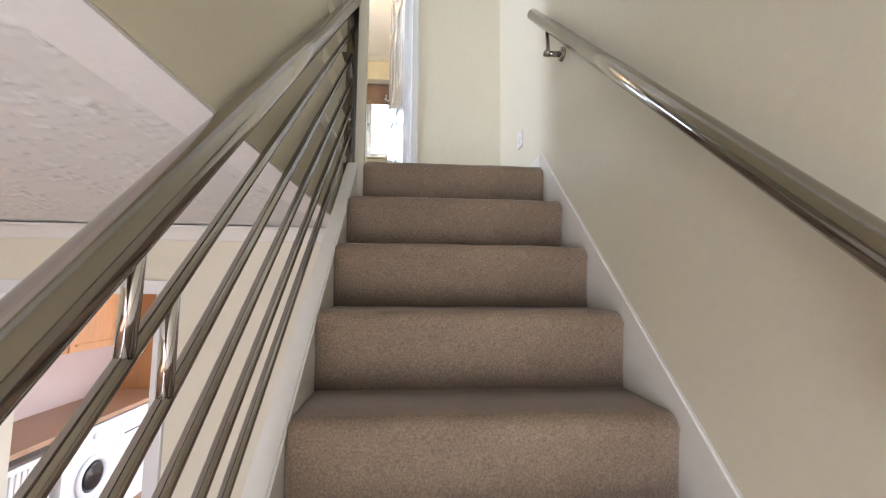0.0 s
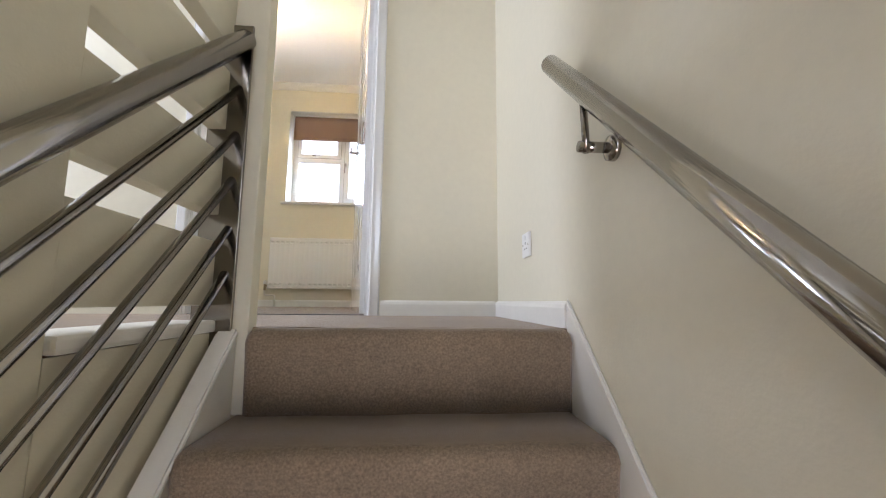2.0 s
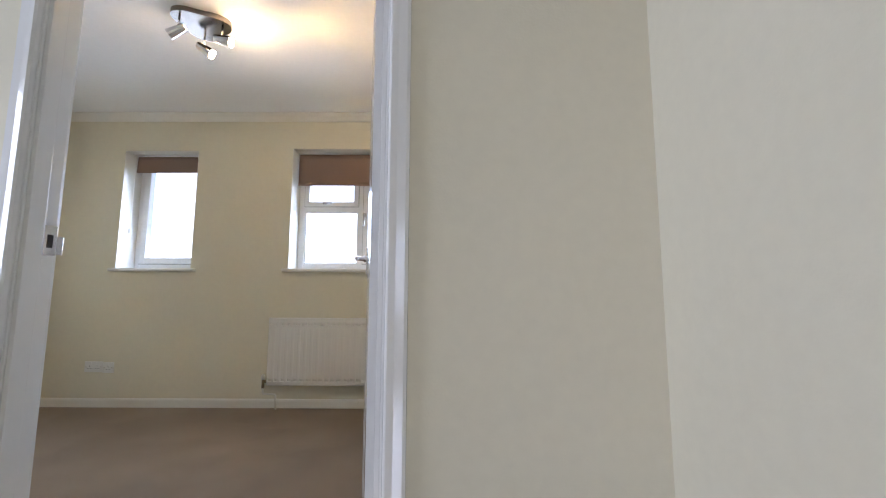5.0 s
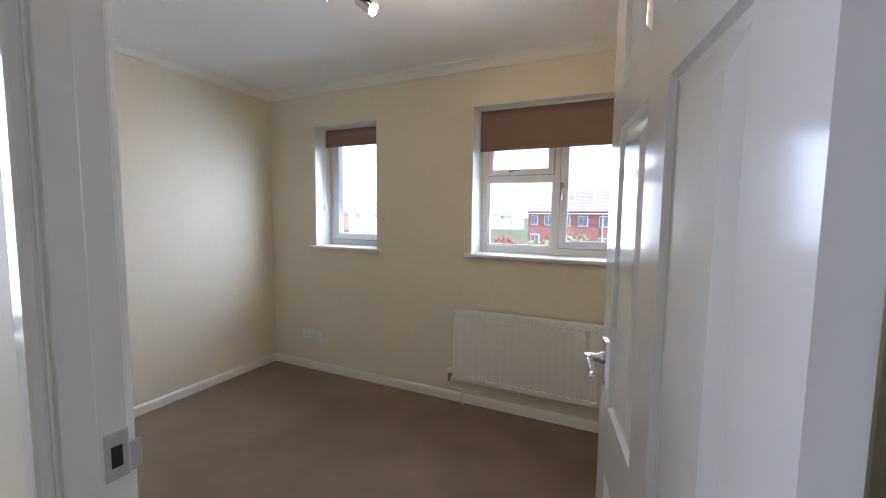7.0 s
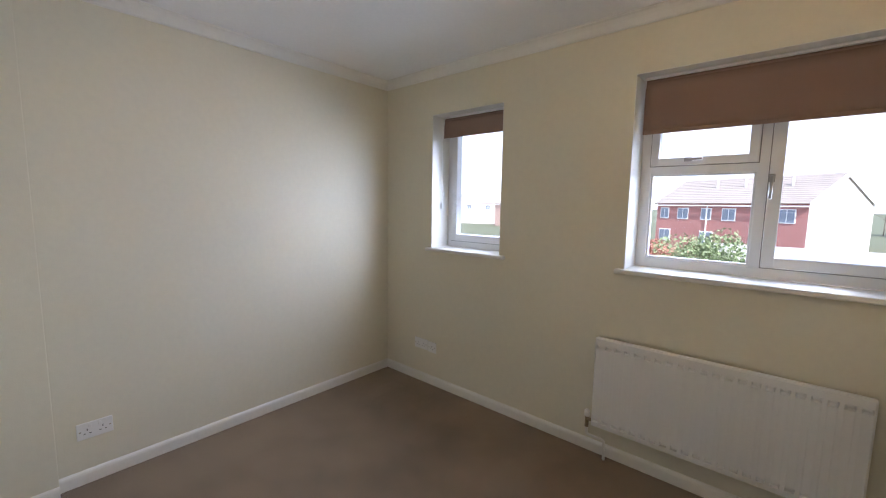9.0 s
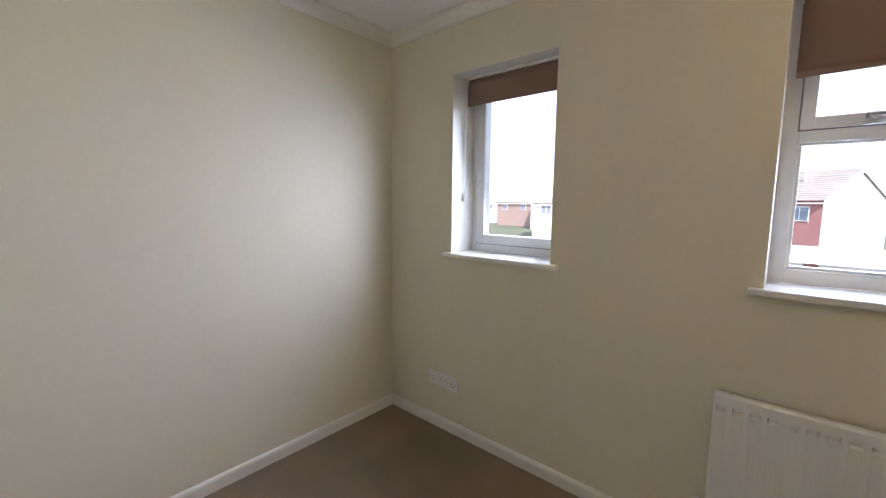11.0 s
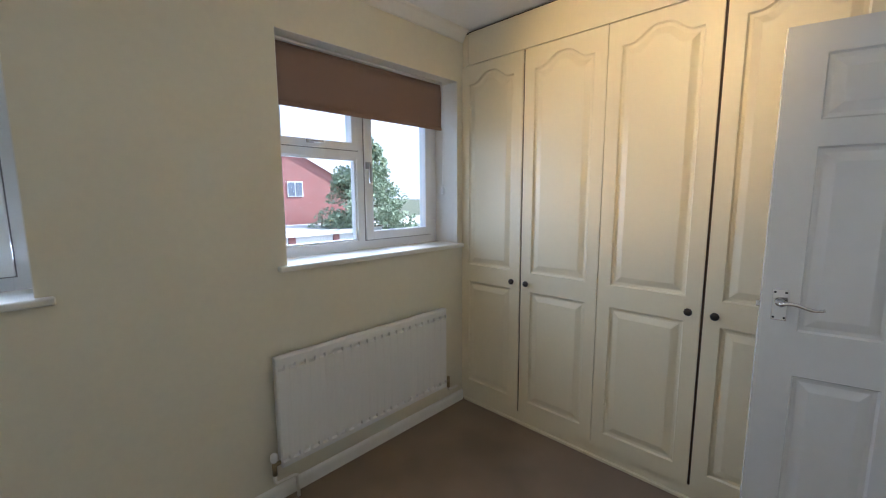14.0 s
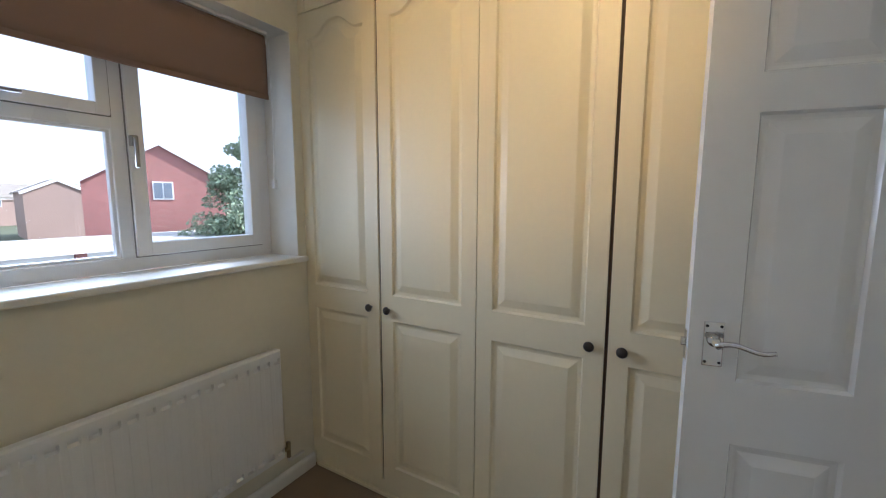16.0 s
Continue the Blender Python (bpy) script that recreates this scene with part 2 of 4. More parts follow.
# ---------- mesh helpers ----------
def part(name, bm, mat, parent=None, label="", smooth=False):
    me = bpy.data.meshes.new(name)
    bmesh.ops.recalc_face_normals(bm, faces=bm.faces)
    bm.to_mesh(me)
    bm.free()
    me.materials.append(mat)
    if smooth:
        for f in me.polygons:
            f.use_smooth = True
    ob = new(name, me)
    if parent:
        ob.parent = parent
    if label:
        ob["label"] = label
    return ob


def thing(name, m, label, category, group="", kind=""):
    ob = new(name)
    ob.empty_display_size = 0.05
    ob.matrix_world = m
    return tagged(ob, label, category, group, kind)


def structure(ob, label, category):
    return tagged(ob, label, category, kind="structure")


def add_box(bm, x0, x1, y0, y1, z0, z1):
    v = [bm.verts.new(p) for p in ((x0, y0, z0), (x1, y0, z0), (x1, y1, z0), (x0, y1, z0), (x0, y0, z1), (x1, y0, z1), (x1, y1, z1), (x0, y1, z1))]
    for q in ((3, 2, 1, 0), (4, 5, 6, 7), (0, 1, 5, 4), (1, 2, 6, 5), (2, 3, 7, 6), (3, 0, 4, 7)):
        bm.faces.new([v[i] for i in q])


def box(x0, x1, y0, y1, z0, z1, bevel=0.0, segments=2):
    bm = bmesh.new()
    add_box(bm, x0, x1, y0, y1, z0, z1)
    if bevel:
        bmesh.ops.bevel(bm, geom=bm.edges[:], offset=bevel, segments=segments, affect="EDGES", profile=0.6)
    return bm


def add_tube(bm, points, r, seg=14, cap=True, end_r=None):
    pts = [Vector(p) for p in points]
    rings = []
    for i, p in enumerate(pts):
        d = ((pts[min(i + 1, len(pts) - 1)] - p).normalized() + (p - pts[max(i - 1, 0)]).normalized()).normalized()
        side = d.cross(Vector((0, 0, 1)) if abs(d.z) < 0.95 else Vector((1, 0, 0))).normalized()
        up = side.cross(d)
        rad = r if end_r is None else r + (end_r - r) * i / (len(pts) - 1)
        rings.append([bm.verts.new(p + rad * (math.cos(a) * side + math.sin(a) * up)) for a in [2 * math.pi * k / seg for k in range(seg)]])
    for a, b in zip(rings, rings[1:]):
        for k in range(seg):
            bm.faces.new((a[k], a[(k + 1) % seg], b[(k + 1) % seg], b[k]))
    if cap:
        bm.faces.new(rings[0][::-1])
        bm.faces.new(rings[-1])


def tube(points, r, seg=14, cap=True, end_r=None):
    bm = bmesh.new()
    add_tube(bm, points, r, seg, cap, end_r)
    return bm


def turned(profile, seg=18, axis="y"):
    """A solid turned round an axis: profile of (radius, along)."""
    bm = bmesh.new()
    rings = []
    for r, a in profile:
        ring = []
        for k in range(seg):
            c, s = r * math.cos(2 * math.pi * k / seg), r * math.sin(2 * math.pi * k / seg)
            ring.append(bm.verts.new({"y": (c, a, s), "z": (c, s, a), "x": (a, c, s)}[axis]))
        rings.append(ring)
    for a, b in zip(rings, rings[1:]):
        for k in range(seg):
            bm.faces.new((a[k], a[(k + 1) % seg], b[(k + 1) % seg], b[k]))
    bm.faces.new(rings[0])
    bm.faces.new(rings[-1])
    return bm


def prism(outline, axis, a0, a1):
    """An outline in the plane across an axis, drawn out along it."""
    bm = bmesh.new()
    order = {"x": lambda u, v, a: (a, u, v), "y": lambda u, v, a: (u, a, v), "z": lambda u, v, a: (u, v, a)}[axis]
    lo = [bm.verts.new(order(u, v, a0)) for u, v in outline]
    hi = [bm.verts.new(order(u, v, a1)) for u, v in outline]
    bm.faces.new(lo)
    bm.faces.new(hi)
    for k in range(len(lo)):
        j = (k + 1) % len(lo)
        bm.faces.new((lo[k], lo[j], hi[j], hi[k]))
    return bm


def pierced(axis, a0, a1, u0, u1, z0, z1, holes):
    """A wall across an axis between a0 and a1, with rectangular holes (u0, u1, z0, z1) through it."""
    us = sorted({u0, u1, *[h[0] for h in holes], *[h[1] for h in holes]})
    zs = sorted({z0, z1, *[h[2] for h in holes], *[h[3] for h in holes]})
    us, zs = [u for u in us if u0 <= u <= u1], [z for z in zs if z0 <= z <= z1]

    def solid(i, j):
        if not (0 <= i < len(us) - 1 and 0 <= j < len(zs) - 1):
            return False
        u, z = (us[i] + us[i + 1]) / 2, (zs[j] + zs[j + 1]) / 2
        return not any(h[0] < u < h[1] and h[2] < z < h[3] for h in holes)

    bm = bmesh.new()
    verts = {}

    def v(a, u, z):
        key = (a, u, z)
        if key not in verts:
            verts[key] = bm.verts.new((a, u, z) if axis == "x" else (u, a, z))
        return verts[key]

    for i in range(len(us) - 1):
        for j in range(len(zs) - 1):
            if not solid(i, j):
                continue
            ua, ub, za, zb = us[i], us[i + 1], zs[j], zs[j + 1]
            for a in (a0, a1):
                bm.faces.new((v(a, ua, za), v(a, ub, za), v(a, ub, zb), v(a, ua, zb)))
            for di, dj, p, q in ((-1, 0, (ua, za), (ua, zb)), (1, 0, (ub, za), (ub, zb)), (0, -1, (ua, za), (ub, za)), (0, 1, (ua, zb), (ub, zb))):
                if not solid(i + di, j + dj):
                    bm.faces.new((v(a0, *p), v(a1, *p), v(a1, *q), v(a0, *q)))
    return bm


def panelled(w, h, t, panels, arch=0.0, both=True, groove=0.007):
    """A door leaf, x from the hinge, z up, faces at y = 0 and y = t, with raised and fielded panels (x0, x1, z0, z1, arched)."""
    bm = bmesh.new()
    xs = sorted({0, w, *[p[0] for p in panels], *[p[1] for p in panels]})
    zs = sorted({0, h, *[p[2] for p in panels], *[p[3] for p in panels]})
    faces = [(0.0, 1)] + ([(t, -1)] if both else [])

    def loop(p, inset, y):
        x0, x1, z0, z1, bow = p[0] + inset, p[1] - inset, p[2] + inset, p[3] - inset, p[4]
        pts = [(x0, z0), (x1, z0)]
        n = 16
        for k in range(n + 1):
            f = k / n
            drop = 0.0
            if bow:
                s = abs(2 * f - 1)
                drop = bow * (0.0 if s < 0.12 else min(1.0, (s - 0.12) / 0.66)) if s < 0.78 else bow
                drop = bow * (0.5 - 0.5 * math.cos(math.pi * min(1, drop / bow)))
            pts.append((x1 + (x0 - x1) * f, z1 - drop))
        return [bm.verts.new((x, y, z)) for x, z in pts]

    for y, s in faces:
        for i in range(len(xs) - 1):
            for j in range(len(zs) - 1):
                ua, ub, za, zb = xs[i], xs[i + 1], zs[j], zs[j + 1]
                inside = [p for p in panels if p[0] <= ua and ub <= p[1] and p[2] <= za and zb <= p[3]]
                if not inside:
                    bm.faces.new([bm.verts.new(q) for q in ((ua, y, za), (ub, y, za), (ub, y, zb), (ua, y, zb))])
        for p in panels:
            rings = [loop(p, a, y + s * d) for a, d in ((0, 0), (0.006, groove * 0.9), (0.014, groove), (0.02, groove), (0.045, groove * 0.25), (0.05, groove * 0.12))]
            if p[4]:
                top, n = rings[0][2:], 16
                edge = [bm.verts.new((v.co.x, y, p[3])) for v in top]
                for k in range(n):
                    if (edge[k].co - top[k].co).length + (edge[k + 1].co - top[k + 1].co).length > 1e-6:
                        bm.faces.new((top[k], top[k + 1], edge[k + 1], edge[k]))
            for a, b in zip(rings, rings[1:]):
                for k in range(len(a)):
                    j = (k + 1) % len(a)
                    bm.faces.new((a[k], a[j], b[j], b[k]))
            bm.faces.new(rings[-1])
    if not both:
        bm.faces.new([bm.verts.new(q) for q in ((0, t, 0), (w, t, 0), (w, t, h), (0, t, h))])
    for q in (((0, 0, 0), (0, t, 0), (0, t, h), (0, 0, h)), ((w, 0, 0), (w, t, 0), (w, t, h), (w, 0, h)), ((0, 0, 0), (w, 0, 0), (w, t, 0), (0, t, 0)), ((0, 0, h), (w, 0, h), (w, t, h), (0, t, h))):
        bm.faces.new([bm.verts.new(p) for p in q])
    bmesh.ops.remove_doubles(bm, verts=bm.verts, dist=1e-5)
    bmesh.ops.dissolve_degenerate(bm, edges=bm.edges, dist=1e-5)
    return bm


# ---------- plan ----------
RISE, GOING, STEPS = 0.198, 0.2106, 13
SLOPE = RISE / GOING
HALL_Z = -RISE * STEPS
STAIR_L, STAIR_R = -0.017, 0.802        # carpet's edge; face of the side wall
STAIR_Y = -0.119                      # front of the top riser
WELL = -0.075                         # face of the partition beside the stairs
DOORWALL, ROOMFACE = 0.780, 0.861     # the partition with the bedroom door
LEFTW, FARW, WARD, RIGHTW = -2.977, 3.244, 0.234, 0.88
BACK, SIDE = -4.2, -3.5              # rear and side of the house
CEIL_Z, HALL_CEIL = 2.475, -0.27
BIG, SMALL = (-0.996, 0.185, 1.105, 2.17), (-2.455, -1.816, 1.105, 2.15)
HALLW = 0.065                         # hall wall below the landing
DOOR_L, DOOR_R, DOOR_H = -0.625, 0.188, 2.0
OUT = 0.33                            # thickness of the outer wall

# floors
structure(part("floor_bedroom", box(LEFTW, RIGHTW, 0.806, FARW, -0.2, 0.0), CARPET), "taupe cut-pile carpet of the bedroom, with worn lighter patches", "carpet")
fl = box(-2.4, STAIR_R, -0.072, 0.802, -0.2, 0.0)
structure(part("floor_landing", fl, CARPET), "taupe cut-pile carpet of the landing at the stair head", "carpet")
structure(part("floor_landing_side", box(-2.4, WELL - 0.005, -1.9, -0.073, -0.2, 0.0), CARPET), "taupe carpet of the landing beside the stairwell", "carpet")
structure(part("threshold", box(DOOR_L, DOOR_R, 0.798, 0.810, -0.02, 0.003, 0.002), DARK), "dark threshold joint between landing and bedroom carpet", "threshold")

# bedroom walls
structure(part("wall_far", pierced("y", FARW, FARW + OUT, LEFTW - 0.1, RIGHTW + 0.1, -2.8, CEIL_Z + 0.2, [BIG, SMALL, (-1.8, -0.8, -1.6, -0.6)]), WALL), "cream painted outer wall with two window openings", "wall")
structure(part("wall_left", box(LEFTW - 0.1, LEFTW, DOORWALL, FARW, -0.2, CEIL_Z), WALL), "plain cream painted bedroom wall", "wall")
structure(part("wall_pier", box(LEFTW, LEFTW + 0.07, ROOMFACE, 1.07, 0.0, CEIL_Z, 0.003), WALL), "slightly projecting cream wall pier beside the door", "wall")
structure(part("wall_right", box(RIGHTW, RIGHTW + 0.1, ROOMFACE, FARW, -0.2, CEIL_Z), WALL), "cream wall behind the wardrobes", "wall")
structure(part("wall_door", pierced("y", DOORWALL, ROOMFACE, LEFTW, RIGHTW + 0.1, 0.0, CEIL_Z, [(DOOR_L - 0.025, DOOR_R + 0.025, -0.001, DOOR_H + 0.025)]), WALL), "cream partition with the bedroom doorway", "wall")
structure(part("ceiling_bedroom", box(LEFTW - 0.1, RIGHTW + 0.1, DOORWALL, FARW, CEIL_Z, CEIL_Z + 0.2), CEIL), "white painted bedroom ceiling", "ceiling")

# stairwell and landing walls
structure(part("wall_stair", box(STAIR_R, STAIR_R + 0.1, BACK - 0.1, DOORWALL, HALL_Z - 0.1, CEIL_Z), WALL), "cream painted wall beside the stairs", "wall")
structure(part("ceiling_landing", box(SIDE - 0.1, STAIR_R + 0.1, BACK - 0.1, DOORWALL, CEIL_Z, CEIL_Z + 0.2), CEIL), "white painted landing ceiling", "ceiling")
structure(part("wall_partition", box(WELL - 0.09, WELL, BACK, -0.534, HALL_CEIL, CEIL_Z), WALL), "cream partition wall beside the stairwell", "wall")
structure(part("trimmer", box(WELL - 0.09, WELL, -0.532, 0.06, HALL_CEIL, -0.012), WALL), "cream painted floor edge under the landing", "trim")
structure(part("landing_nosing", box(WELL - 0.1, WELL + 0.012, -0.530, -0.100, -0.01, 0.018, 0.008), TRIM), "white painted nosing along the landing edge", "trim")
structure(part("wall_landing_left", pierced("x", -2.5, -2.4, -1.9, DOORWALL, -0.2, CEIL_Z, [(-0.25, 0.7, 0.85, 2.05)]), WALL), "cream wall across the side landing with its window", "wall")
structure(part("wall_back", pierced("y", BACK - 0.1, BACK, SIDE - 0.1, STAIR_R, HALL_Z - 0.1, CEIL_Z, [(-0.75, 0.35, HALL_Z, -0.5), (-0.6, 0.5, 0.6, 1.9)]), WALL), "cream front wall with the glazed house door and an added unseen opening above", "wall")
structure(part("wall_landing_rear", box(SIDE, WELL - 0.092, -1.95, -1.902, -0.2, CEIL_Z), WALL), "cream wall at the rear of the side landing", "wall")
structure(part("wall_house_left", box(SIDE - 0.1, SIDE, BACK, FARW, HALL_Z - 0.1, CEIL_Z), WALL), "cream wall closing the house", "wall")

# hall below
structure(part("floor_hall", box(SIDE, STAIR_R, BACK, FARW, HALL_Z - 0.1, HALL_Z), WORKTOP), "wooden hall and kitchen floor", "floor")
structure(part("wall_hall", pierced("y", HALLW, HALLW + 0.1, SIDE, STAIR_R, HALL_Z, HALL_CEIL, [(-1.515, -0.875, HALL_Z - 0.001, -0.575)]), WALL), "pale cream hall wall with the kitchen doorway", "wall")
structure(part("ceiling_kitchen", box(SIDE, STAIR_R, HALLW + 0.1, FARW, HALL_CEIL - 0.03, HALL_CEIL + 0.05), CEIL), "white kitchen ceiling", "ceiling")


def stippled_ceiling():
    """A hand-textured ceiling: a plaster skin with small raised dabs."""
    x0, x1, y0, y1 = -2.2, WELL - 0.091, -2.0, HALLW
    nx, ny = 360, 360
    bm = bmesh.new()
    grid = []
    for i in range(nx + 1):
        row = []
        for j in range(ny + 1):
            x, y = x0 + (x1 - x0) * i / nx, y0 + (y1 - y0) * j / ny
            a = noise.noise((x * 47, y * 47, 0.3)) + 0.5 * noise.noise((x * 80, y * 80, 4.1)) + 0.45 * noise.noise((x * 7, y * 7, 9.0))
            row.append(bm.verts.new((x, y, HALL_CEIL + 0.004 - 0.007 * max(0.0, a - 0.40) ** 0.5 + 0.0012 * noise.noise((x * 11, y * 11, 2.0)))))
        grid.append(row)
    for i in range(nx):
        for j in range(ny):
            bm.faces.new((grid[i][j], grid[i + 1][j], grid[i + 1][j + 1], grid[i][j + 1]))
    return bm


structure(part("ceiling_hall_rear", box(SIDE, WELL - 0.091, BACK, -2.0, HALL_CEIL + 0.003, HALL_CEIL + 0.02), TEXTURED), "white plaster ceiling at the rear of the hall", "ceiling")
structure(part("ceiling_hall_side", box(SIDE, -2.2, -2.0, HALLW, HALL_CEIL + 0.003, HALL_CEIL + 0.02), TEXTURED), "white plaster ceiling at the side of the hall", "ceiling")
structure(part("ceiling_hall", stippled_ceiling(), TEXTURED, smooth=True), "white hand-textured plaster hall ceiling", "ceiling")
structure(part("ceiling_hall_edge", box(WELL - 0.0905, WELL - 0.002, BACK, HALLW - 0.005, HALL_CEIL - 0.006, HALL_CEIL - 0.001), CEIL), "white plaster edge of the hall ceiling", "trim")

# coving and skirting
COVE = [(0, 0), (0.062, 0), (0.058, -0.008), (0.046, -0.013), (0.03, -0.026), (0.018, -0.044), (0.012, -0.056), (0.004, -0.062), (0, -0.062)]
structure(part("coving_far", prism([(FARW - u, CEIL_Z + v) for u, v in COVE], "x", LEFTW, WARD - 0.002), TRIM), "white plaster coving over the window wall", "coving")
structure(part("coving_left", prism([(LEFTW + u, CEIL_Z + v) for u, v in COVE], "y", 1.071, FARW), TRIM), "white plaster coving along the plain wall", "coving")
structure(part("coving_hall", prism([(HALLW - u, HALL_CEIL - 0.006 + v) for u, v in COVE], "x", SIDE, WELL - 0.09), TRIM), "white coving of the hall", "coving")
SKIRT = [(0, 0), (0.016, 0), (0.016, 0.052), (0.013, 0.062), (0.006, 0.069), (0, 0.07)]
for nm, ol, ax, a, b, lb in (
    ("baseboard_far", [(FARW - u, v) for u, v in SKIRT], "x", LEFTW + 0.016, WARD - 0.006, "white skirting board under the windows"),
    ("baseboard_pier", [(LEFTW + 0.07 + u, v) for u, v in SKIRT], "y", ROOMFACE, 1.07, "white skirting board round the wall pier"),
    ("baseboard_left", [(LEFTW + u, v) for u, v in SKIRT], "y", 1.071, FARW, "white skirting board along the plain wall"),
    ("baseboard_door", [(ROOMFACE + u, v) for u, v in SKIRT], "x", LEFTW + 0.016, DOOR_L - 0.08, "white skirting board beside the bedroom door"),
    ("baseboard_landing", [(DOORWALL - u, v) for u, v in SKIRT], "x", DOOR_R + 0.06, STAIR_R - 0.016, "white skirting board on the landing"),
    ("baseboard_stair_head", [(STAIR_R - u, v) for u, v in SKIRT], "y", -0.085, DOORWALL, "white skirting board at the stair head"),
    ("baseboard_side", [(-2.40 + u, v) for u, v in SKIRT], "y", -1.9, DOORWALL, "white skirting board on the side landing"),
):
    structure(part(nm, prism(ol, ax, a, b), TRIM), lb, "skirting board")


# ---------- stairs ----------
stairs = thing("staircase", pose(0, STAIR_Y, 0), "straight carpeted staircase with white painted strings", "stairs", kind="structure")


def step_mesh(w, last):
    """Carpet over one step: riser and tread with a rounded nosing."""
    ol = []
    n = 7
    r = 0.030
    for k in range(n + 1):
        a = math.radians(-20 + 110 * k / n)
        ol.append((r - 0.009 - r * math.cos(a), -r + r * math.sin(a)))
    back = 0.0475 if last else GOING + 0.03
    ol = [(0.022, -RISE - 0.002), (0.006, -RISE - 0.002), (0.001, -RISE * 0.6), (-0.004, -RISE * 0.32)] + ol + [(back, 0.0), (back, -0.03), (0.045, -0.035), (0.045, -RISE)]
    bm = bmesh.new()
    cols = [0.0, 0.012] + [w * k / 12 for k in range(1, 12)] + [w - 0.012, w]
    rings = []
    for x in cols:
        edge = 0.010 if x in (0.0, w) else 0.0
        ring = []
        for y, z in ol:
            wob = 0.003 * noise.noise((x * 9, y * 9 + z * 9, 0.5))
            ring.append(bm.verts.new((x, y + edge * (y < 0.03) + wob, z - edge * (z > -0.03) + wob)))
        rings.append(ring)
    for a, b in zip(rings, rings[1:]):
        for k in range(len(ol)):
            bm.faces.new((a[k], a[(k + 1) % len(ol)], b[(k + 1) % len(ol)], b[k]))
    bm.faces.new(rings[0])
    bm.faces.new(rings[-1])
    return bm


first = part("step", step_mesh(STAIR_R - 0.010 - STAIR_L, False), CARPET, stairs, "taupe carpeted step", smooth=True)
first.location = (STAIR_L, -GOING, -RISE)
for k in range(2, STEPS):
    s = new("step", first.data)
    s.parent = stairs
    s["label"] = "taupe carpeted step"
    s.location = (STAIR_L, -GOING * k, -RISE * k)
top = part("top_riser", step_mesh(STAIR_R - 0.010 - 0.011, True), CARPET, stairs, "taupe carpeted top riser and nosing", smooth=True)
top.location = (0.011, 0.0, 0.0)


def sloped(x0, x1, y0, y1, low, high, bevel):
    """A board along the pitch of the stairs: lines z = SLOPE * y + low and + high."""
    bm = bmesh.new()
    q = [(y0, SLOPE * y0 + low), (y1, SLOPE * y1 + low), (y1, SLOPE * y1 + high), (y0, SLOPE * y0 + high)]
    a = [bm.verts.new((x0, y, z)) for y, z in q]
    b = [bm.verts.new((x1, y, z)) for y, z in q]
    bm.faces.new(a)
    bm.faces.new(b)
    for k in range(4):
        bm.faces.new((a[k], a[(k + 1) % 4], b[(k + 1) % 4], b[k]))
    bmesh.ops.bevel(bm, geom=bm.edges[:], offset=bevel, segments=2, affect="EDGES")
    return bm


part("wall_string", sloped(STAIR_R - 0.012, STAIR_R - 0.0005, -2.75, 0.037, -0.25, 0.046, 0.006), TRIM, stairs, "white painted wall string")
part("outer_string", sloped(STAIR_L - 0.036, STAIR_L + 0.001, -2.75, 0.02, -0.32, -0.035, 0.004), TRIM, stairs, "cream-white painted outer string")
part("string_capping", sloped(STAIR_L - 0.044, STAIR_L + 0.004, -2.75, 0.02, -0.035, -0.018, 0.005), TRIM, stairs, "white painted capping of the string")
# ---------- stairwell things ----------
structure(part("newel_wall", box(-0.115, 0.008, -0.098, -0.046, -0.2, CEIL_Z, 0.004), WALL), "slim cream painted pillar at the stair head", "pillar")

slats = thing("slatted_screen", pose(0, 0, 0), "wide painted horizontal boards screening the landing from the stairwell", "screen")
board = part("board", box(WELL - 0.045, WELL - 0.002, -0.533, -0.099, 0.0, 0.152, 0.003), WALL, slats, "cream painted wide board")
board.location = (0, 0, 0.052)
for k in range(1, 5):
    b = new("board", board.data)
    b.parent = slats
    b["label"] = "cream painted wide board"
    b.location = (0, 0, 0.052 + 0.2175 * k)

RAIL_X = -0.056


bal = thing("steel_balustrade", pose(RAIL_X, 0, 0), "brushed steel stair balustrade with five slim bars and a round handrail", "balustrade")
part("handrail", tube([(0.010, y, 0.833 + 0.947 * y) for y in (-2.8, -1.9, -1.0, -0.107)], 0.0255, 28), STEEL, bal, "thick round brushed steel handrail", smooth=True)
for z0 in (0.699, 0.576, 0.460, 0.338, 0.229):
    part("bar", tube([(0.004, y, z0 + 0.954 * y) for y in (-2.8, -1.4, -0.107)], 0.0095, 14), STEEL, bal, "slim round steel bar", smooth=True)
for y, a, b in ((-1.37, 0, 0.699), (-1.30, 0.699, 0.576)):
    part("spacer", tube([(0.004, y, a + 0.954 * y) if a else (0.008, y, 0.823 + 0.947 * y), (0.004, y, b + 0.954 * y)], 0.0092, 12), CHROME, bal, "polished steel spacer rod", smooth=True)
plate = part("end_plate", box(-0.066, 0.028, -0.108, -0.098, -0.082, 0.772, 0.002), PLATE, bal, "flat steel end plate screwed to the pillar")
for z in (0.742, 0.50, 0.385, 0.262, 0.14):
    for x in ((-0.055, 0.018) if z == 0.742 else (-0.056,)):
        sc = part("screw", turned([(0.0001, -0.0445), (0.003, -0.0445), (0.005, -0.0425), (0.005, -0.041)], 12), DARK, plate, "dark screw head", smooth=True)
        sc.location = (x, -0.067, z)

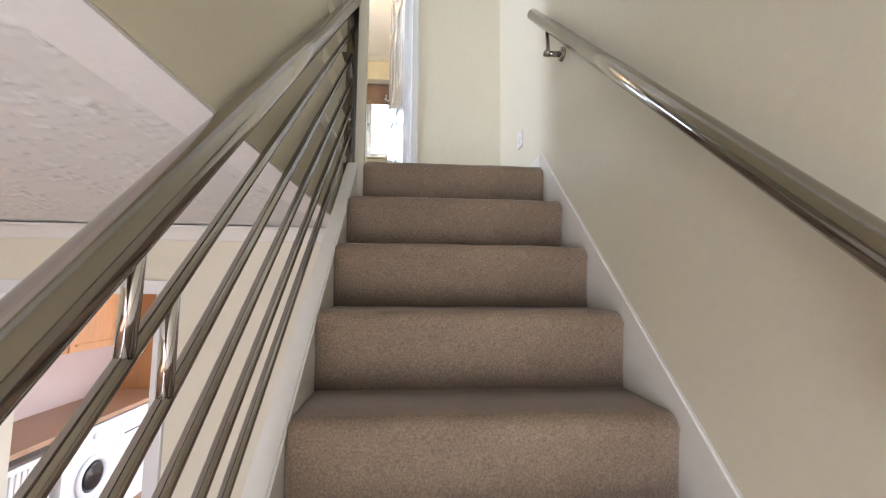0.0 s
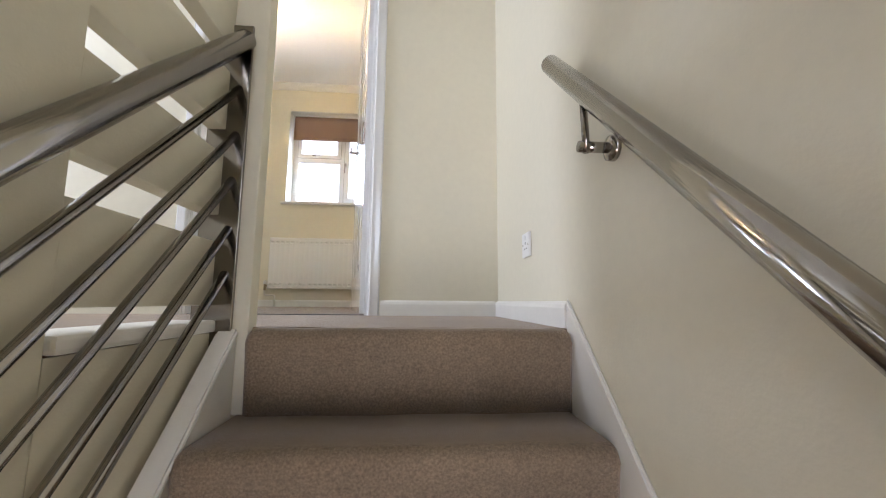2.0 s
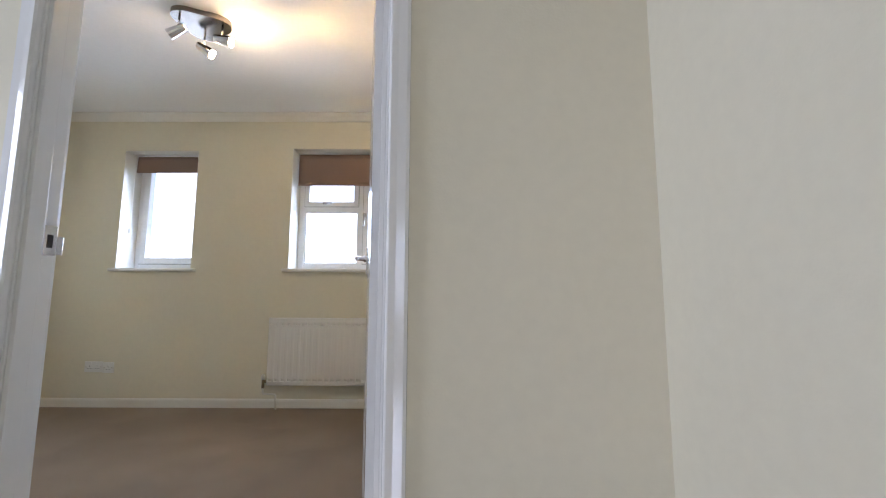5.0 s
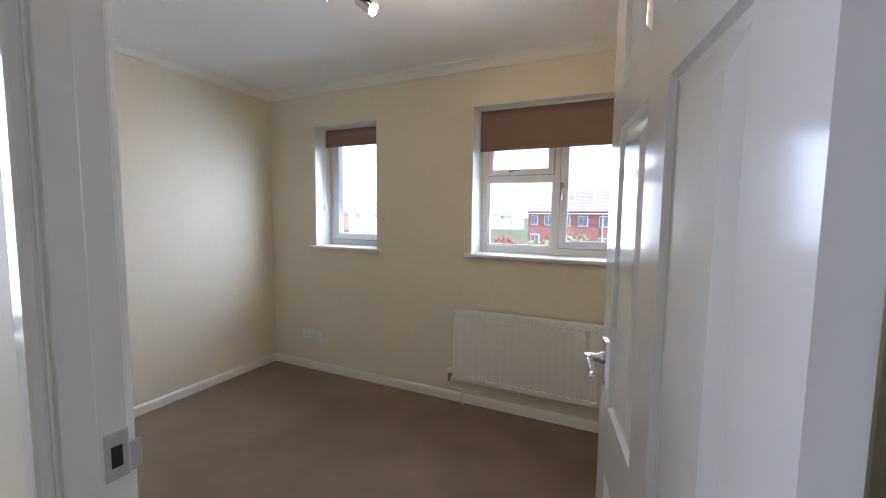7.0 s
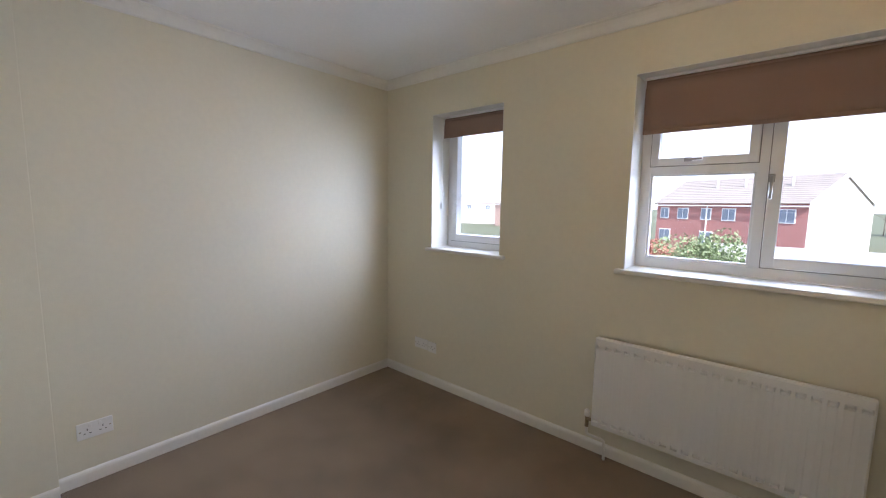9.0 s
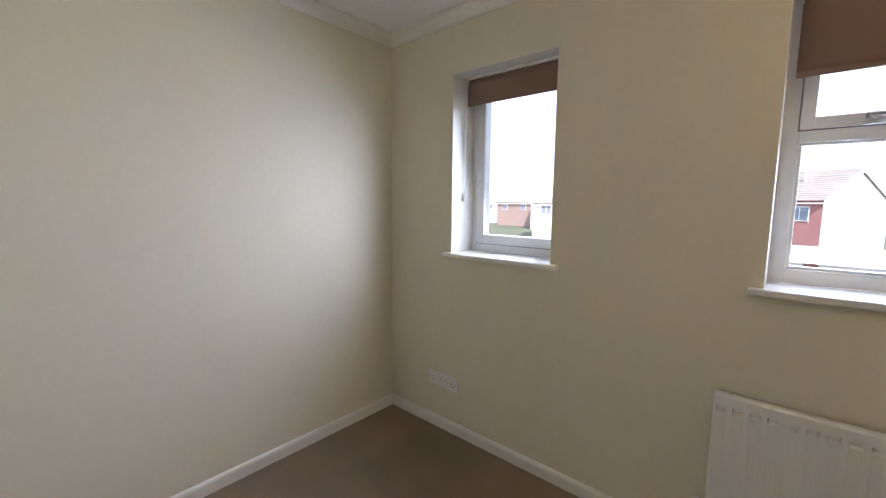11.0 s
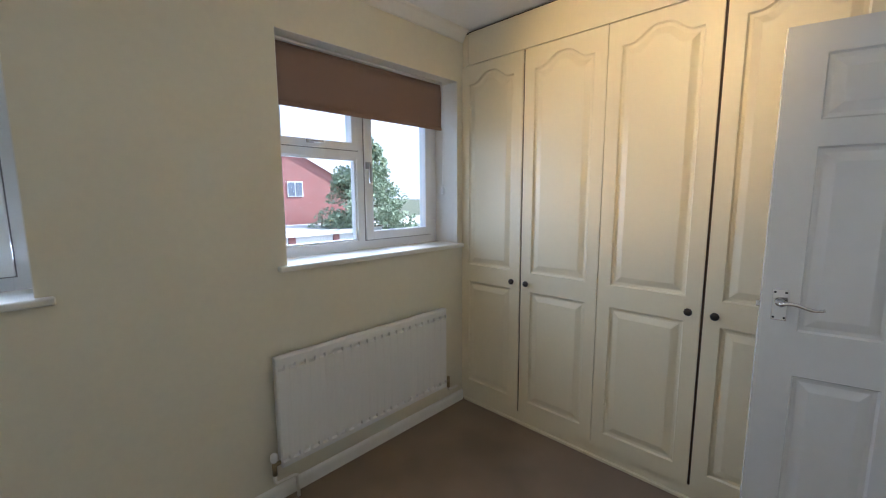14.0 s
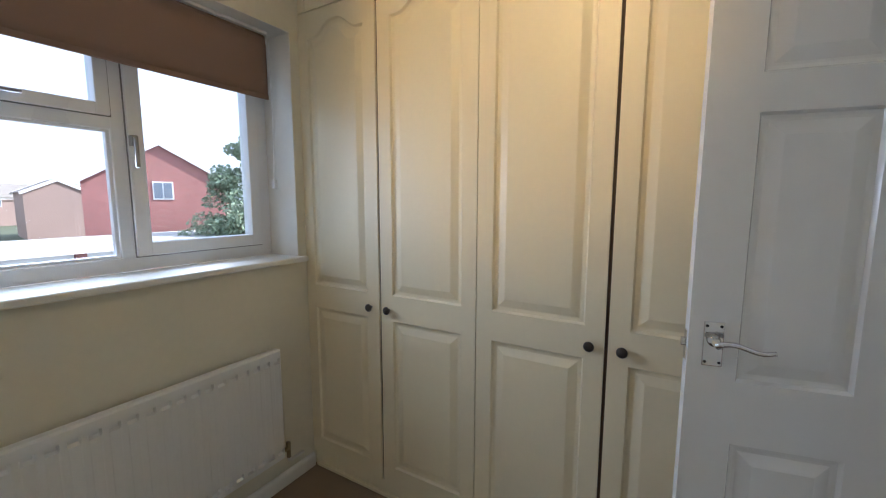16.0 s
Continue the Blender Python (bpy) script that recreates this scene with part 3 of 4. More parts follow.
hr = thing("wall_handrail", pose(0.738, 0, 0), "round brushed steel handrail on wall brackets beside the stairs", "handrail")
rail_z = 0.828
part("rail", tube([(0, y, rail_z + 0.945 * y) for y in (-2.8, -1.9, -1.0, -0.166)], 0.0235, 28), STEEL, hr, "long round steel rail with a flat end", smooth=True)
for y in (-0.345, -1.47, -2.55):
    zc = rail_z + 0.945 * y
    bk = part("bracket", tube([(0.0, y, zc - 0.02), (0.0, y - 0.005, zc - 0.09), (0.0, y - 0.006, zc - 0.137)], 0.0075, 12), PLATE, hr, "steel rail bracket", smooth=True)
    part("arm", tube([(-0.013, y, zc - 0.123), (0.063, y, zc - 0.123)], 0.0115, 14), STEEL, bk, smooth=True)
    fl = part("flange", turned([(0.012, 0.047), (0.026, 0.051), (0.027, 0.059), (0.027, 0.0635)], 20, "x"), STEEL, bk, "round wall flange", smooth=True)
    fl.location = (0, y, zc - 0.123)


# ---------- sockets ----------
def socket(m, width, gangs, label):
    """A flush plate: x across, z up, face towards -y."""
    s = thing("socket", m, label, "socket")
    part("plate", box(-width / 2, width / 2, -0.009, 0, -0.043, 0.043, 0.003), PLASTIC, s)
    for g in range(gangs):
        cx = (g - (gangs - 1) / 2) * 0.062
        for dx, dz, w, h in ((0, 0.006, 0.004, 0.009), (-0.011, -0.014, 0.008, 0.004), (0.011, -0.014, 0.008, 0.004)):
            part("pin_slot", box(cx + dx - w / 2, cx + dx + w / 2, -0.0097, -0.0088, dz - h / 2, dz + h / 2), DARK, s)
        part("switch", box(cx + 0.012 * (-1 if g else 1) * (gangs > 1) - 0.006, cx + 0.012 * (-1 if g else 1) * (gangs > 1) + 0.006, -0.0125, -0.0085, 0.018, 0.034, 0.002), PLASTIC, s, "rocker switch")
    for sx in (-1, 1):
        part("screw", box(sx * 0.030 * (1 if gangs == 1 else 2) - 0.003, sx * 0.030 * (1 if gangs == 1 else 2) + 0.003, -0.0096, -0.0085, -0.003, 0.003), BRASS, s)
    return s


socket(pose(STAIR_R - 0.001, 0.277, 0.267, 0, 0, -90), 0.086, 1, "white single plug socket on the cream landing wall")
socket(pose(-2.548, FARW - 0.001, 0.318), 0.146, 2, "white double plug socket low on the window wall")
socket(pose(-2.427, FARW - 0.001, 0.312), 0.086, 1, "white single aerial socket beside the double socket")
socket(pose(LEFTW + 0.001, 1.225, 0.28, 0, 0, 90), 0.146, 2, "white double plug socket low on the plain wall")

# ---------- bedroom door and its frame ----------
frame1 = thing("door_frame_1", pose(0, 0, 0), "white gloss door lining and architraves of the bedroom doorway", "door frame", kind="structure")
part("lining", box(DOOR_L - 0.024, DOOR_L, DOORWALL - 0.002, ROOMFACE + 0.002, 0, DOOR_H, 0.002), GLOSS, frame1)
part("lining", box(DOOR_R, DOOR_R + 0.024, DOORWALL - 0.002, ROOMFACE + 0.002, 0, DOOR_H, 0.002), GLOSS, frame1)
part("lining_head", box(DOOR_L - 0.024, DOOR_R + 0.024, DOORWALL - 0.002, ROOMFACE + 0.002, DOOR_H, DOOR_H + 0.024, 0.002), GLOSS, frame1)
part("door_stop", box(DOOR_L, DOOR_L + 0.012, DOORWALL + 0.002, ROOMFACE - 0.04, 0, DOOR_H, 0.002), GLOSS, frame1)
part("door_stop", box(DOOR_R - 0.012, DOOR_R, DOORWALL + 0.002, ROOMFACE - 0.04, 0, DOOR_H, 0.002), GLOSS, frame1)
ARCH = [(0, 0), (0.05, 0), (0.05, -0.008), (0.043, -0.014), (0.023, -0.015), (0.008, -0.017), (0.002, -0.014), (0, -0.006)]
for sx, x in ((-1, DOOR_L - 0.006), (1, DOOR_R + 0.006)):
    part("architrave", prism([(x + sx * u, DOORWALL + v) for u, v in ARCH], "z", 0.0, DOOR_H + 0.05), GLOSS, frame1, "moulded white architrave")
    part("architrave", prism([(x + sx * u, ROOMFACE - v) for u, v in ARCH], "z", 0.0, DOOR_H + 0.05), GLOSS, frame1, "moulded white architrave")
for base, s in ((DOORWALL, 1), (ROOMFACE, -1)):
    part("architrave_head", prism([(base + s * v, DOOR_H + 0.006 + u) for u, v in ARCH], "x", DOOR_L, DOOR_R), GLOSS, frame1, "moulded white architrave")
strike = part("strike_plate", box(DOOR_L - 0.001, DOOR_L + 0.0018, ROOMFACE - 0.03, ROOMFACE + 0.001, 1.012, 1.083, 0.0005), CHROME, frame1, "steel strike plate")
part("strike_hole", box(DOOR_L + 0.0012, DOOR_L + 0.0024, ROOMFACE - 0.022, ROOMFACE - 0.008, 1.03, 1.062), DARK, strike)
part("strike_lip", box(DOOR_L - 0.001, DOOR_L + 0.003, ROOMFACE, ROOMFACE + 0.018, 1.015, 1.06, 0.001), CHROME, strike)

DW, DH, DT = 0.762, 1.978, 0.035


def six_panels(w, h):
    a, b, c, d = 0.105, w / 2 - 0.052, w / 2 + 0.052, w - 0.105
    rows = ((0.20, 0.80), (0.96, 1.59), (1.675, h - 0.095))
    return [(x0, x1, z0, z1, 0) for x0, x1 in ((a, b), (c, d)) for z0, z1 in rows]


def lever(parent, x, z, y, s):
    """A lever on a square plate, on the face at y, pointing outwards by s, its lever towards the hinge."""
    pl = part("handle_plate", box(x - 0.0215, x + 0.0215, min(y, y + s * 0.005), max(y, y + s * 0.005), z - 0.055, z + 0.055, 0.0018), CHROME, parent, "chrome handle plate")
    part("rose", turned([(0.014, y), (0.014, y + s * 0.012), (0.009, y + s * 0.018), (0.009, y + s * 0.045), (0.004, y + s * 0.05)], 18), CHROME, pl, smooth=True).location = (x, 0, z + 0.01)
    pts = [(x + 0.004 - 0.115 * f, y + s * (0.045 - 0.006 * math.sin(f * 3.1)), z + 0.010 + 0.006 * math.sin(f * 6.0) - 0.006 * f + 0.014 * max(0, f - 0.8)) for f in [k / 10 for k in range(11)]]
    part("lever", tube(pts, 0.0075, 12, True, 0.0055), CHROME, pl, "curved chrome lever", smooth=True)
    for dx in (-0.015, 0.015):
        for dz in (-0.045, 0.045):
            part("screw", turned([(0.0001, y + s * 0.0058), (0.0035, y + s * 0.0056), (0.0035, y + s * 0.004)], 10), DARK, pl).location = (x + dx, 0, z + dz)


def room_door(name, m, label, kind="structure"):
    d = thing(name, m, label, "door", kind=kind)
    part("leaf", panelled(DW, DH, DT, six_panels(DW, DH), groove=0.011), GLOSS, d, "white gloss six-panel leaf")
    lever(d, DW - 0.052, 1.05, 0.0, -1)
    lever(d, DW - 0.052, 1.05, DT, 1)
    part("latch", box(DW - 0.001, DW + 0.0025, 0.006, DT - 0.006, 1.0, 1.075, 0.0006), CHROME, d, "steel latch plate")
    part("latch_bolt", box(DW, DW + 0.012, 0.012, DT - 0.012, 1.035, 1.055, 0.002), CHROME, d)
    for z in (0.22, 1.76):
        part("hinge", tube([(-0.004, 0.0, z - 0.04), (-0.004, 0.0, z + 0.04)], 0.006, 10), BRASS, d, "small hinge", smooth=True)
    return d


DOOR_TURN = 101.5
room_door("door_1", pose(0.178, 0.866, 0.006, 0, 0, DOOR_TURN), "white gloss six-panel bedroom door standing open into the room")
room_door("door_2", pose(-2.20, DOORWALL - 0.002, 0.006), "white six-panel door closed on the side landing")
frame2 = thing("door_frame_2", pose(0, 0, 0), "white door frame on the side landing", "door frame", kind="structure")
for x in (-2.26, -1.436):
    part("architrave", box(x, x + 0.055, DOORWALL - 0.022, DOORWALL, 0, 2.05, 0.004), GLOSS, frame2)
part("architrave_head", box(-2.205, -1.436, DOORWALL - 0.021, DOORWALL, 1.992, 2.05, 0.004), GLOSS, frame2)


# ---------- windows ----------
FRAME_Y = 3.445


def bars(x0, x1, z0, z1, t, y0, y1, mat, parent, name, bevel=0.005):
    """Four mitred-looking members round an opening."""
    part(name, box(x0, x0 + t, y0, y1, z0, z1, bevel), mat, parent)
    part(name, box(x1 - t, x1, y0, y1, z0, z1, bevel), mat, parent)
    part(name, box(x0 + t - 0.002, x1 - t + 0.002, y0 + 0.001, y1 - 0.001, z0, z0 + t, bevel), mat, parent)
    part(name, box(x0 + t - 0.002, x1 - t + 0.002, y0 + 0.001, y1 - 0.001, z1 - t, z1, bevel), mat, parent)


def pane(x0, x1, z0, z1, y, parent):
    g = part("pane", box(x0, x1, y, y + 0.004, z0, z1), GLASS, parent, "clear window glass")
    g.visible_shadow = False


def cockspur(x, z, parent, length, flat):
    if flat:
        h = part("window_handle", box(x - 0.012, x + length, FRAME_Y - 0.045, FRAME_Y - 0.033, z - 0.006, z + 0.006, 0.004), HANDLE, parent, "small metal window handle")
        part("handle_base", box(x - 0.016, x + 0.02, FRAME_Y - 0.034, FRAME_Y - 0.014, z - 0.011, z + 0.011, 0.003), HANDLE, h)
    else:
        h = part("window_handle", box(x - 0.007, x + 0.007, FRAME_Y - 0.05, FRAME_Y - 0.036, z - length, z + 0.012, 0.005), HANDLE, parent, "small metal window handle")
        part("handle_base", box(x - 0.012, x + 0.012, FRAME_Y - 0.037, FRAME_Y - 0.014, z - 0.02, z + 0.02, 0.003), HANDLE, h)


w1 = thing("window_1", pose(0, 0, 0), "white plastic-framed window with a fanlight over a fixed pane and a side-hung casement", "window", kind="structure")
bx0, bx1, bz0, bz1 = BIG
bz0 += 0.022
bars(bx0, bx1, bz0, bz1, 0.055, FRAME_Y, FRAME_Y + 0.07, UPVC, w1, "window_frame")
MX = -0.43
part("mullion", box(MX - 0.03, MX + 0.03, FRAME_Y + 0.001, FRAME_Y + 0.069, bz0 + 0.05, bz1 - 0.05, 0.004), UPVC, w1)
part("transom", box(bx0 + 0.05, MX - 0.026, FRAME_Y + 0.002, FRAME_Y + 0.068, 1.655, 1.705, 0.004), UPVC, w1)
bars(bx0 + 0.052, MX - 0.028, 1.702, bz1 - 0.052, 0.042, FRAME_Y - 0.014, FRAME_Y + 0.05, UPVC, w1, "fanlight_sash")
bars(MX + 0.018, bx1 - 0.06, bz0 + 0.055, bz1 - 0.052, 0.052, FRAME_Y - 0.014, FRAME_Y + 0.05, UPVC, w1, "casement_sash")
bars(bx0 + 0.048, MX - 0.024, 1.698, bz1 - 0.048, 0.006, FRAME_Y - 0.003, FRAME_Y + 0.01, GASKET, w1, "gasket", 0.0)
bars(MX + 0.014, bx1 - 0.056, bz0 + 0.051, bz1 - 0.048, 0.006, FRAME_Y - 0.003, FRAME_Y + 0.01, GASKET, w1, "gasket", 0.0)
bars(bx0 + 0.05, MX - 0.026, bz0 + 0.05, 1.662, 0.016, FRAME_Y + 0.012, FRAME_Y + 0.04, UPVC, w1, "glazing_bead", 0.004)
pane(bx0 + 0.06, MX - 0.03, bz0 + 0.055, 1.655, FRAME_Y + 0.03, w1)
pane(bx0 + 0.08, MX - 0.06, 1.73, bz1 - 0.07, FRAME_Y + 0.022, w1)
pane(MX + 0.05, bx1 - 0.09, bz0 + 0.08, bz1 - 0.08, FRAME_Y + 0.022, w1)
cockspur(-0.76, 1.73, w1, 0.07, True)
cockspur(MX + 0.03, 1.62, w1, 0.10, False)
part("window_sill", box(bx0 - 0.045, WARD - 0.012, FARW - 0.032, FRAME_Y + 0.01, 1.10, 1.127, 0.009, 3), TRIM, w1, "white painted bullnose sill")

w2 = thing("window_2", pose(0, 0, 0), "narrow white plastic-framed window with a single casement", "window", kind="structure")
sx0, sx1, sz0, sz1 = SMALL
sz0 += 0.022
bars(sx0, sx1, sz0, sz1, 0.05, FRAME_Y, FRAME_Y + 0.07, UPVC, w2, "window_frame")
bars(sx0 + 0.045, sx1 - 0.04, sz0 + 0.05, sz1 - 0.048, 0.055, FRAME_Y - 0.014, FRAME_Y + 0.05, UPVC, w2, "casement_sash")
bars(sx0 + 0.041, sx1 - 0.036, sz0 + 0.046, sz1 - 0.044, 0.006, FRAME_Y - 0.003, FRAME_Y + 0.01, GASKET, w2, "gasket", 0.0)
pane(sx0 + 0.08, sx1 - 0.08, sz0 + 0.08, sz1 - 0.08, FRAME_Y + 0.022, w2)
cockspur(sx1 - 0.07, 1.62, w2, 0.09, False)
part("window_sill", box(sx0 - 0.045, sx1 + 0.045, FARW - 0.032, FRAME_Y + 0.01, 1.10, 1.127, 0.009, 3), TRIM, w2, "white painted bullnose sill")
# painted reveals
for nm, (x0, x1, z0, z1) in (("reveal_big", BIG), ("reveal_small", SMALL)):
    rv = thing(nm, pose(0, 0, 0), "white painted plaster window reveal", "window reveal", kind="structure")
    part("reveal_side", box(x0 - 0.001, x0 + 0.003, FARW + 0.001, FRAME_Y + 0.01, z0 + 0.02, z1, 0.0), TRIM, rv)
    part("reveal_side", box(x1 - 0.003, x1 + 0.001, FARW + 0.001, FRAME_Y + 0.01, z0 + 0.02, z1, 0.0), TRIM, rv)
    part("reveal_head", box(x0 + 0.003, x1 - 0.003, FARW + 0.001, FRAME_Y + 0.01, z1 - 0.003, z1 + 0.001, 0.0), TRIM, rv)


def roller_blind(x0, x1, top, bottom, y, chain_x, label):
    b = thing("roller_blind", pose((x0 + x1) / 2, y, top), label, "blind")
    w = (x1 - x0) / 2
    drop = top - bottom
    part("roller", tube([(-w, 0.0, -0.02), (w, 0.0, -0.02)], 0.018, 20), BLIND, b, smooth=True)
    bm = bmesh.new()
    cols = 24
    grid = [[bm.verts.new((-w + 2 * w * i / cols, -0.019 + 0.0012 * noise.noise((i * 0.4, j * 0.7, x0)), -0.02 - (drop - 0.02) * j / 6)) for j in range(7)] for i in range(cols + 1)]
    for i in range(cols):
        for j in range(6):
            bm.faces.new((grid[i][j], grid[i + 1][j], grid[i + 1][j + 1], grid[i][j + 1]))
    cloth = part("fabric", bm, BLIND, b, "brown fabric", smooth=True)
    so = cloth.modifiers.new("thickness", "SOLIDIFY")
    so.thickness = 0.0012
    part("headrail", box(-w, w, -0.030, -0.008, -0.004, 0.008, 0.002), PLASTIC, b, "slim white head rail")
    part("bottom_bar", box(-w, w, -0.024, -0.014, -drop - 0.008, -drop + 0.012, 0.003), BLIND, b)
    for s in (-1, 1):
        part("bracket", box(s * w - 0.003, s * w + 0.003, -0.024, 0.03, -0.045, 0.001), PLASTIC, b)
    cx = chain_x - (x0 + x1) / 2
    part("chain", tube([(cx, -0.015, -0.03), (cx + 0.004, -0.015, -0.35), (cx, -0.01, -0.66)], 0.0022, 6), PLASTIC, b, "white control chain")
    part("chain_weight", box(cx - 0.008, cx + 0.010, -0.022, 0.0, -0.70, -0.655, 0.004), PLASTIC, b, "white chain clip")
    return b


roller_blind(-0.968, 0.118, 2.155, 1.872, 3.345, 0.135, "brown fabric roller blind a third lowered in the wide window")
roller_blind(-2.42, -1.828, 2.135, 1.99, 3.36, -2.44, "brown fabric roller blind barely lowered in the narrow window")


# ---------- radiator ----------
def radiator(m, w, h):
    r = thing("radiator", m, "white enamel panel radiator on the wall under the window", "radiator")
    bm = bmesh.new()
    n = 22
    xs = [-w / 2]
    for k in range(n):
        c = -w / 2 + (k + 0.5) * w / n
        xs += [c - 0.0175, c - 0.013, c + 0.013, c + 0.0175]
    xs.append(w / 2)
    zs = [(0.0, 0.010), (0.006, 0.0), (0.030, 0.0), (0.034, 2), (0.046, 2), (0.054, 1), (h - 0.066, 1), (h - 0.058, 2), (h - 0.045, 2), (h - 0.040, 0.0), (h - 0.008, 0.0), (h, 0.008)]
    rows = []
    for z, d in zs:
        row = []
        for i, x in enumerate(xs):
            dent = 1.0 if (i > 0 and i < len(xs) - 1 and (i - 1) % 4 in (1, 2)) else 0.0
            edge = 0.006 if i in (0, len(xs) - 1) else 0.0
            row.append(bm.verts.new((x, -0.066 + (dent * (0.0013 if d == 1 else 0.013) if d >= 1 else d) + edge, z)))
        rows.append(row)
    for a, b in zip(rows, rows[1:]):
        for k in range(len(xs) - 1):
            bm.faces.new((a[k], a[k + 1], b[k + 1], b[k]))
    face = part("front_panel", bm, RADWHITE, r, "white fluted front panel")
    face.modifiers.new("thickness", "SOLIDIFY").thickness = 0.0015
    part("top_grille", box(-w / 2 + 0.004, w / 2 - 0.004, -0.06, -0.028, h - 0.010, h - 0.002, 0.002), RADWHITE, r, "white top grille")
    part("side_cover", box(-w / 2 + 0.001, -w / 2 + 0.005, -0.061, -0.028, 0.012, h - 0.004), RADWHITE, r)
    part("side_cover", box(w / 2 - 0.005, w / 2 - 0.001, -0.061, -0.028, 0.012, h - 0.004), RADWHITE, r)
    part("back_panel", box(-w / 2 + 0.006, w / 2 - 0.006, -0.035, -0.025, 0.012, h - 0.012, 0.003), RADWHITE, r)
    for x in (-w / 3, w / 3):
        part("wall_bracket", box(x - 0.02, x + 0.02, -0.026, -0.001, 0.06, h - 0.08), RADWHITE, r)
    v = part("valve", tube([(-w / 2 - 0.028, -0.05, -0.02), (-w / 2 - 0.028, -0.05, 0.05)], 0.011, 14), BRASS, r, "brass radiator valve", smooth=True)
    part("valve_cap", turned([(0.012, 0.045), (0.016, 0.05), (0.016, 0.078), (0.010, 0.086)], 16, "z"), RADWHITE, v, "white valve cap", smooth=True).location = (-w / 2 - 0.028, -0.05, 0)
    part("valve_union", tube([(-w / 2 - 0.028, -0.05, 0.03), (-w / 2 + 0.01, -0.05, 0.03)], 0.010, 12), BRASS, v, smooth=True)
    part("pipe", tube([(-w / 2 - 0.028, -0.05, 0.0), (-w / 2 - 0.028, -0.05, -0.055), (-w / 2 - 0.02, -0.05, -0.066), (-w / 2 + 0.06, -0.05, -0.068), (-w / 2 + 0.076, -0.05, -0.075), (-w / 2 + 0.08, -0.05, -0.188)], 0.008, 10), PIPE, r, "cream painted pipe to the floor", smooth=True)
    v2 = part("valve", tube([(w / 2 + 0.028, -0.05, -0.015), (w / 2 + 0.028, -0.05, 0.06)], 0.010, 14), BRASS, r, "brass lockshield valve", smooth=True)
    part("valve_union", tube([(w / 2 + 0.028, -0.05, 0.03), (w / 2 - 0.01, -0.05, 0.03)], 0.009, 12), BRASS, v2, smooth=True)
    part("pipe", tube([(w / 2 + 0.028, -0.05, 0.0), (w / 2 + 0.03, -0.05, -0.03), (w / 2 + 0.045, -0.048, -0.038), (w / 2 + 0.118, -0.045, -0.04)], 0.008, 10), PIPE, r, "cream painted pipe into the wardrobe side", smooth=True)
    return r


radiator(pose(-0.548, FARW - 0.001, 0.186), 1.113, 0.538)

# ---------- fitted wardrobe ----------
WDW, WTOP = 0.476, 3.250
body = thing("fitted_wardrobe", pose(WARD, 0, 0), "cream fitted wardrobe with five arched panel doors", "wardrobe")
y0, y1 = ROOMFACE + 0.004, FARW - 0.002
part("plinth", box(0.012, 0.03, y0, y1, 0.0, 0.078), CREAM, body)
part("floor_strip", box(-0.004, 0.012, y0, y1 - 0.02, 0.0, 0.016, 0.004), CREAM, body)
part("pelmet", box(0.0, 0.02, y0, y1 - 0.048, 2.266, CEIL_Z - 0.016, 0.002), CREAM, body, "cream pelmet board under the ceiling")
part("filler_strip", box(0.0, 0.02, y1 - 0.044, y1, 2.266, CEIL_Z - 0.022, 0.002), CREAM, body, "cream filler strip against the wall")
# near-black strip and sheet put in as the shade behind pelmet and doors
part("top_gap", box(0.02, 0.04, y0, y1, 2.40, CEIL_Z - 0.001), DARK, body, "near-black strip for the shade in the gap under the ceiling")
part("carcass", box(0.05, 0.06, y0, y1, 0.0, 2.40), DARK, body, "near-black sheet for the shade inside the wardrobe")


def wardrobe_door(y, knob_side, swing):
    w, h = WDW - 0.008, 2.182
    d = part("door", panelled(w, h, 0.02, [(0.064, w - 0.064, 0.085, 0.79, 0), (0.064, w - 0.064, 0.905, h - 0.055, 0.058)], both=False, groove=0.011), CREAM, body, "cream moulded door with an arched upper panel")
    d.matrix_local = pose(0.0 - abs(swing) * 0.004, y, 0.078, 0, 0, -90 + swing)
    kx = w - 0.045 if knob_side > 0 else 0.045
    k = part("knob", turned([(0.006, 0.0), (0.007, -0.010), (0.012, -0.014), (0.0175, -0.020), (0.0175, -0.025), (0.012, -0.031), (0.002, -0.033)], 20), BRONZE, d, "dark bronze round knob", smooth=True)
    k.location = (kx, 0, 0.84)


# dark strips behind the door gaps deepen their shade; brown carcass edge included
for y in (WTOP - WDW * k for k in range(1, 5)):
    part("upright", box(0.010, 0.05, y - 0.012, y + 0.012, 0.078, 2.262), SHADE_BROWN, body, "dark brown carcass edge with the shade of the door gap in its colour")
for k in range(5):
    wardrobe_door(WTOP - WDW * k - (0.0 if k % 2 == 0 else 0.004), 1 if k % 2 == 0 else -1, (0, 0, 0, -0.5, 0)[k])

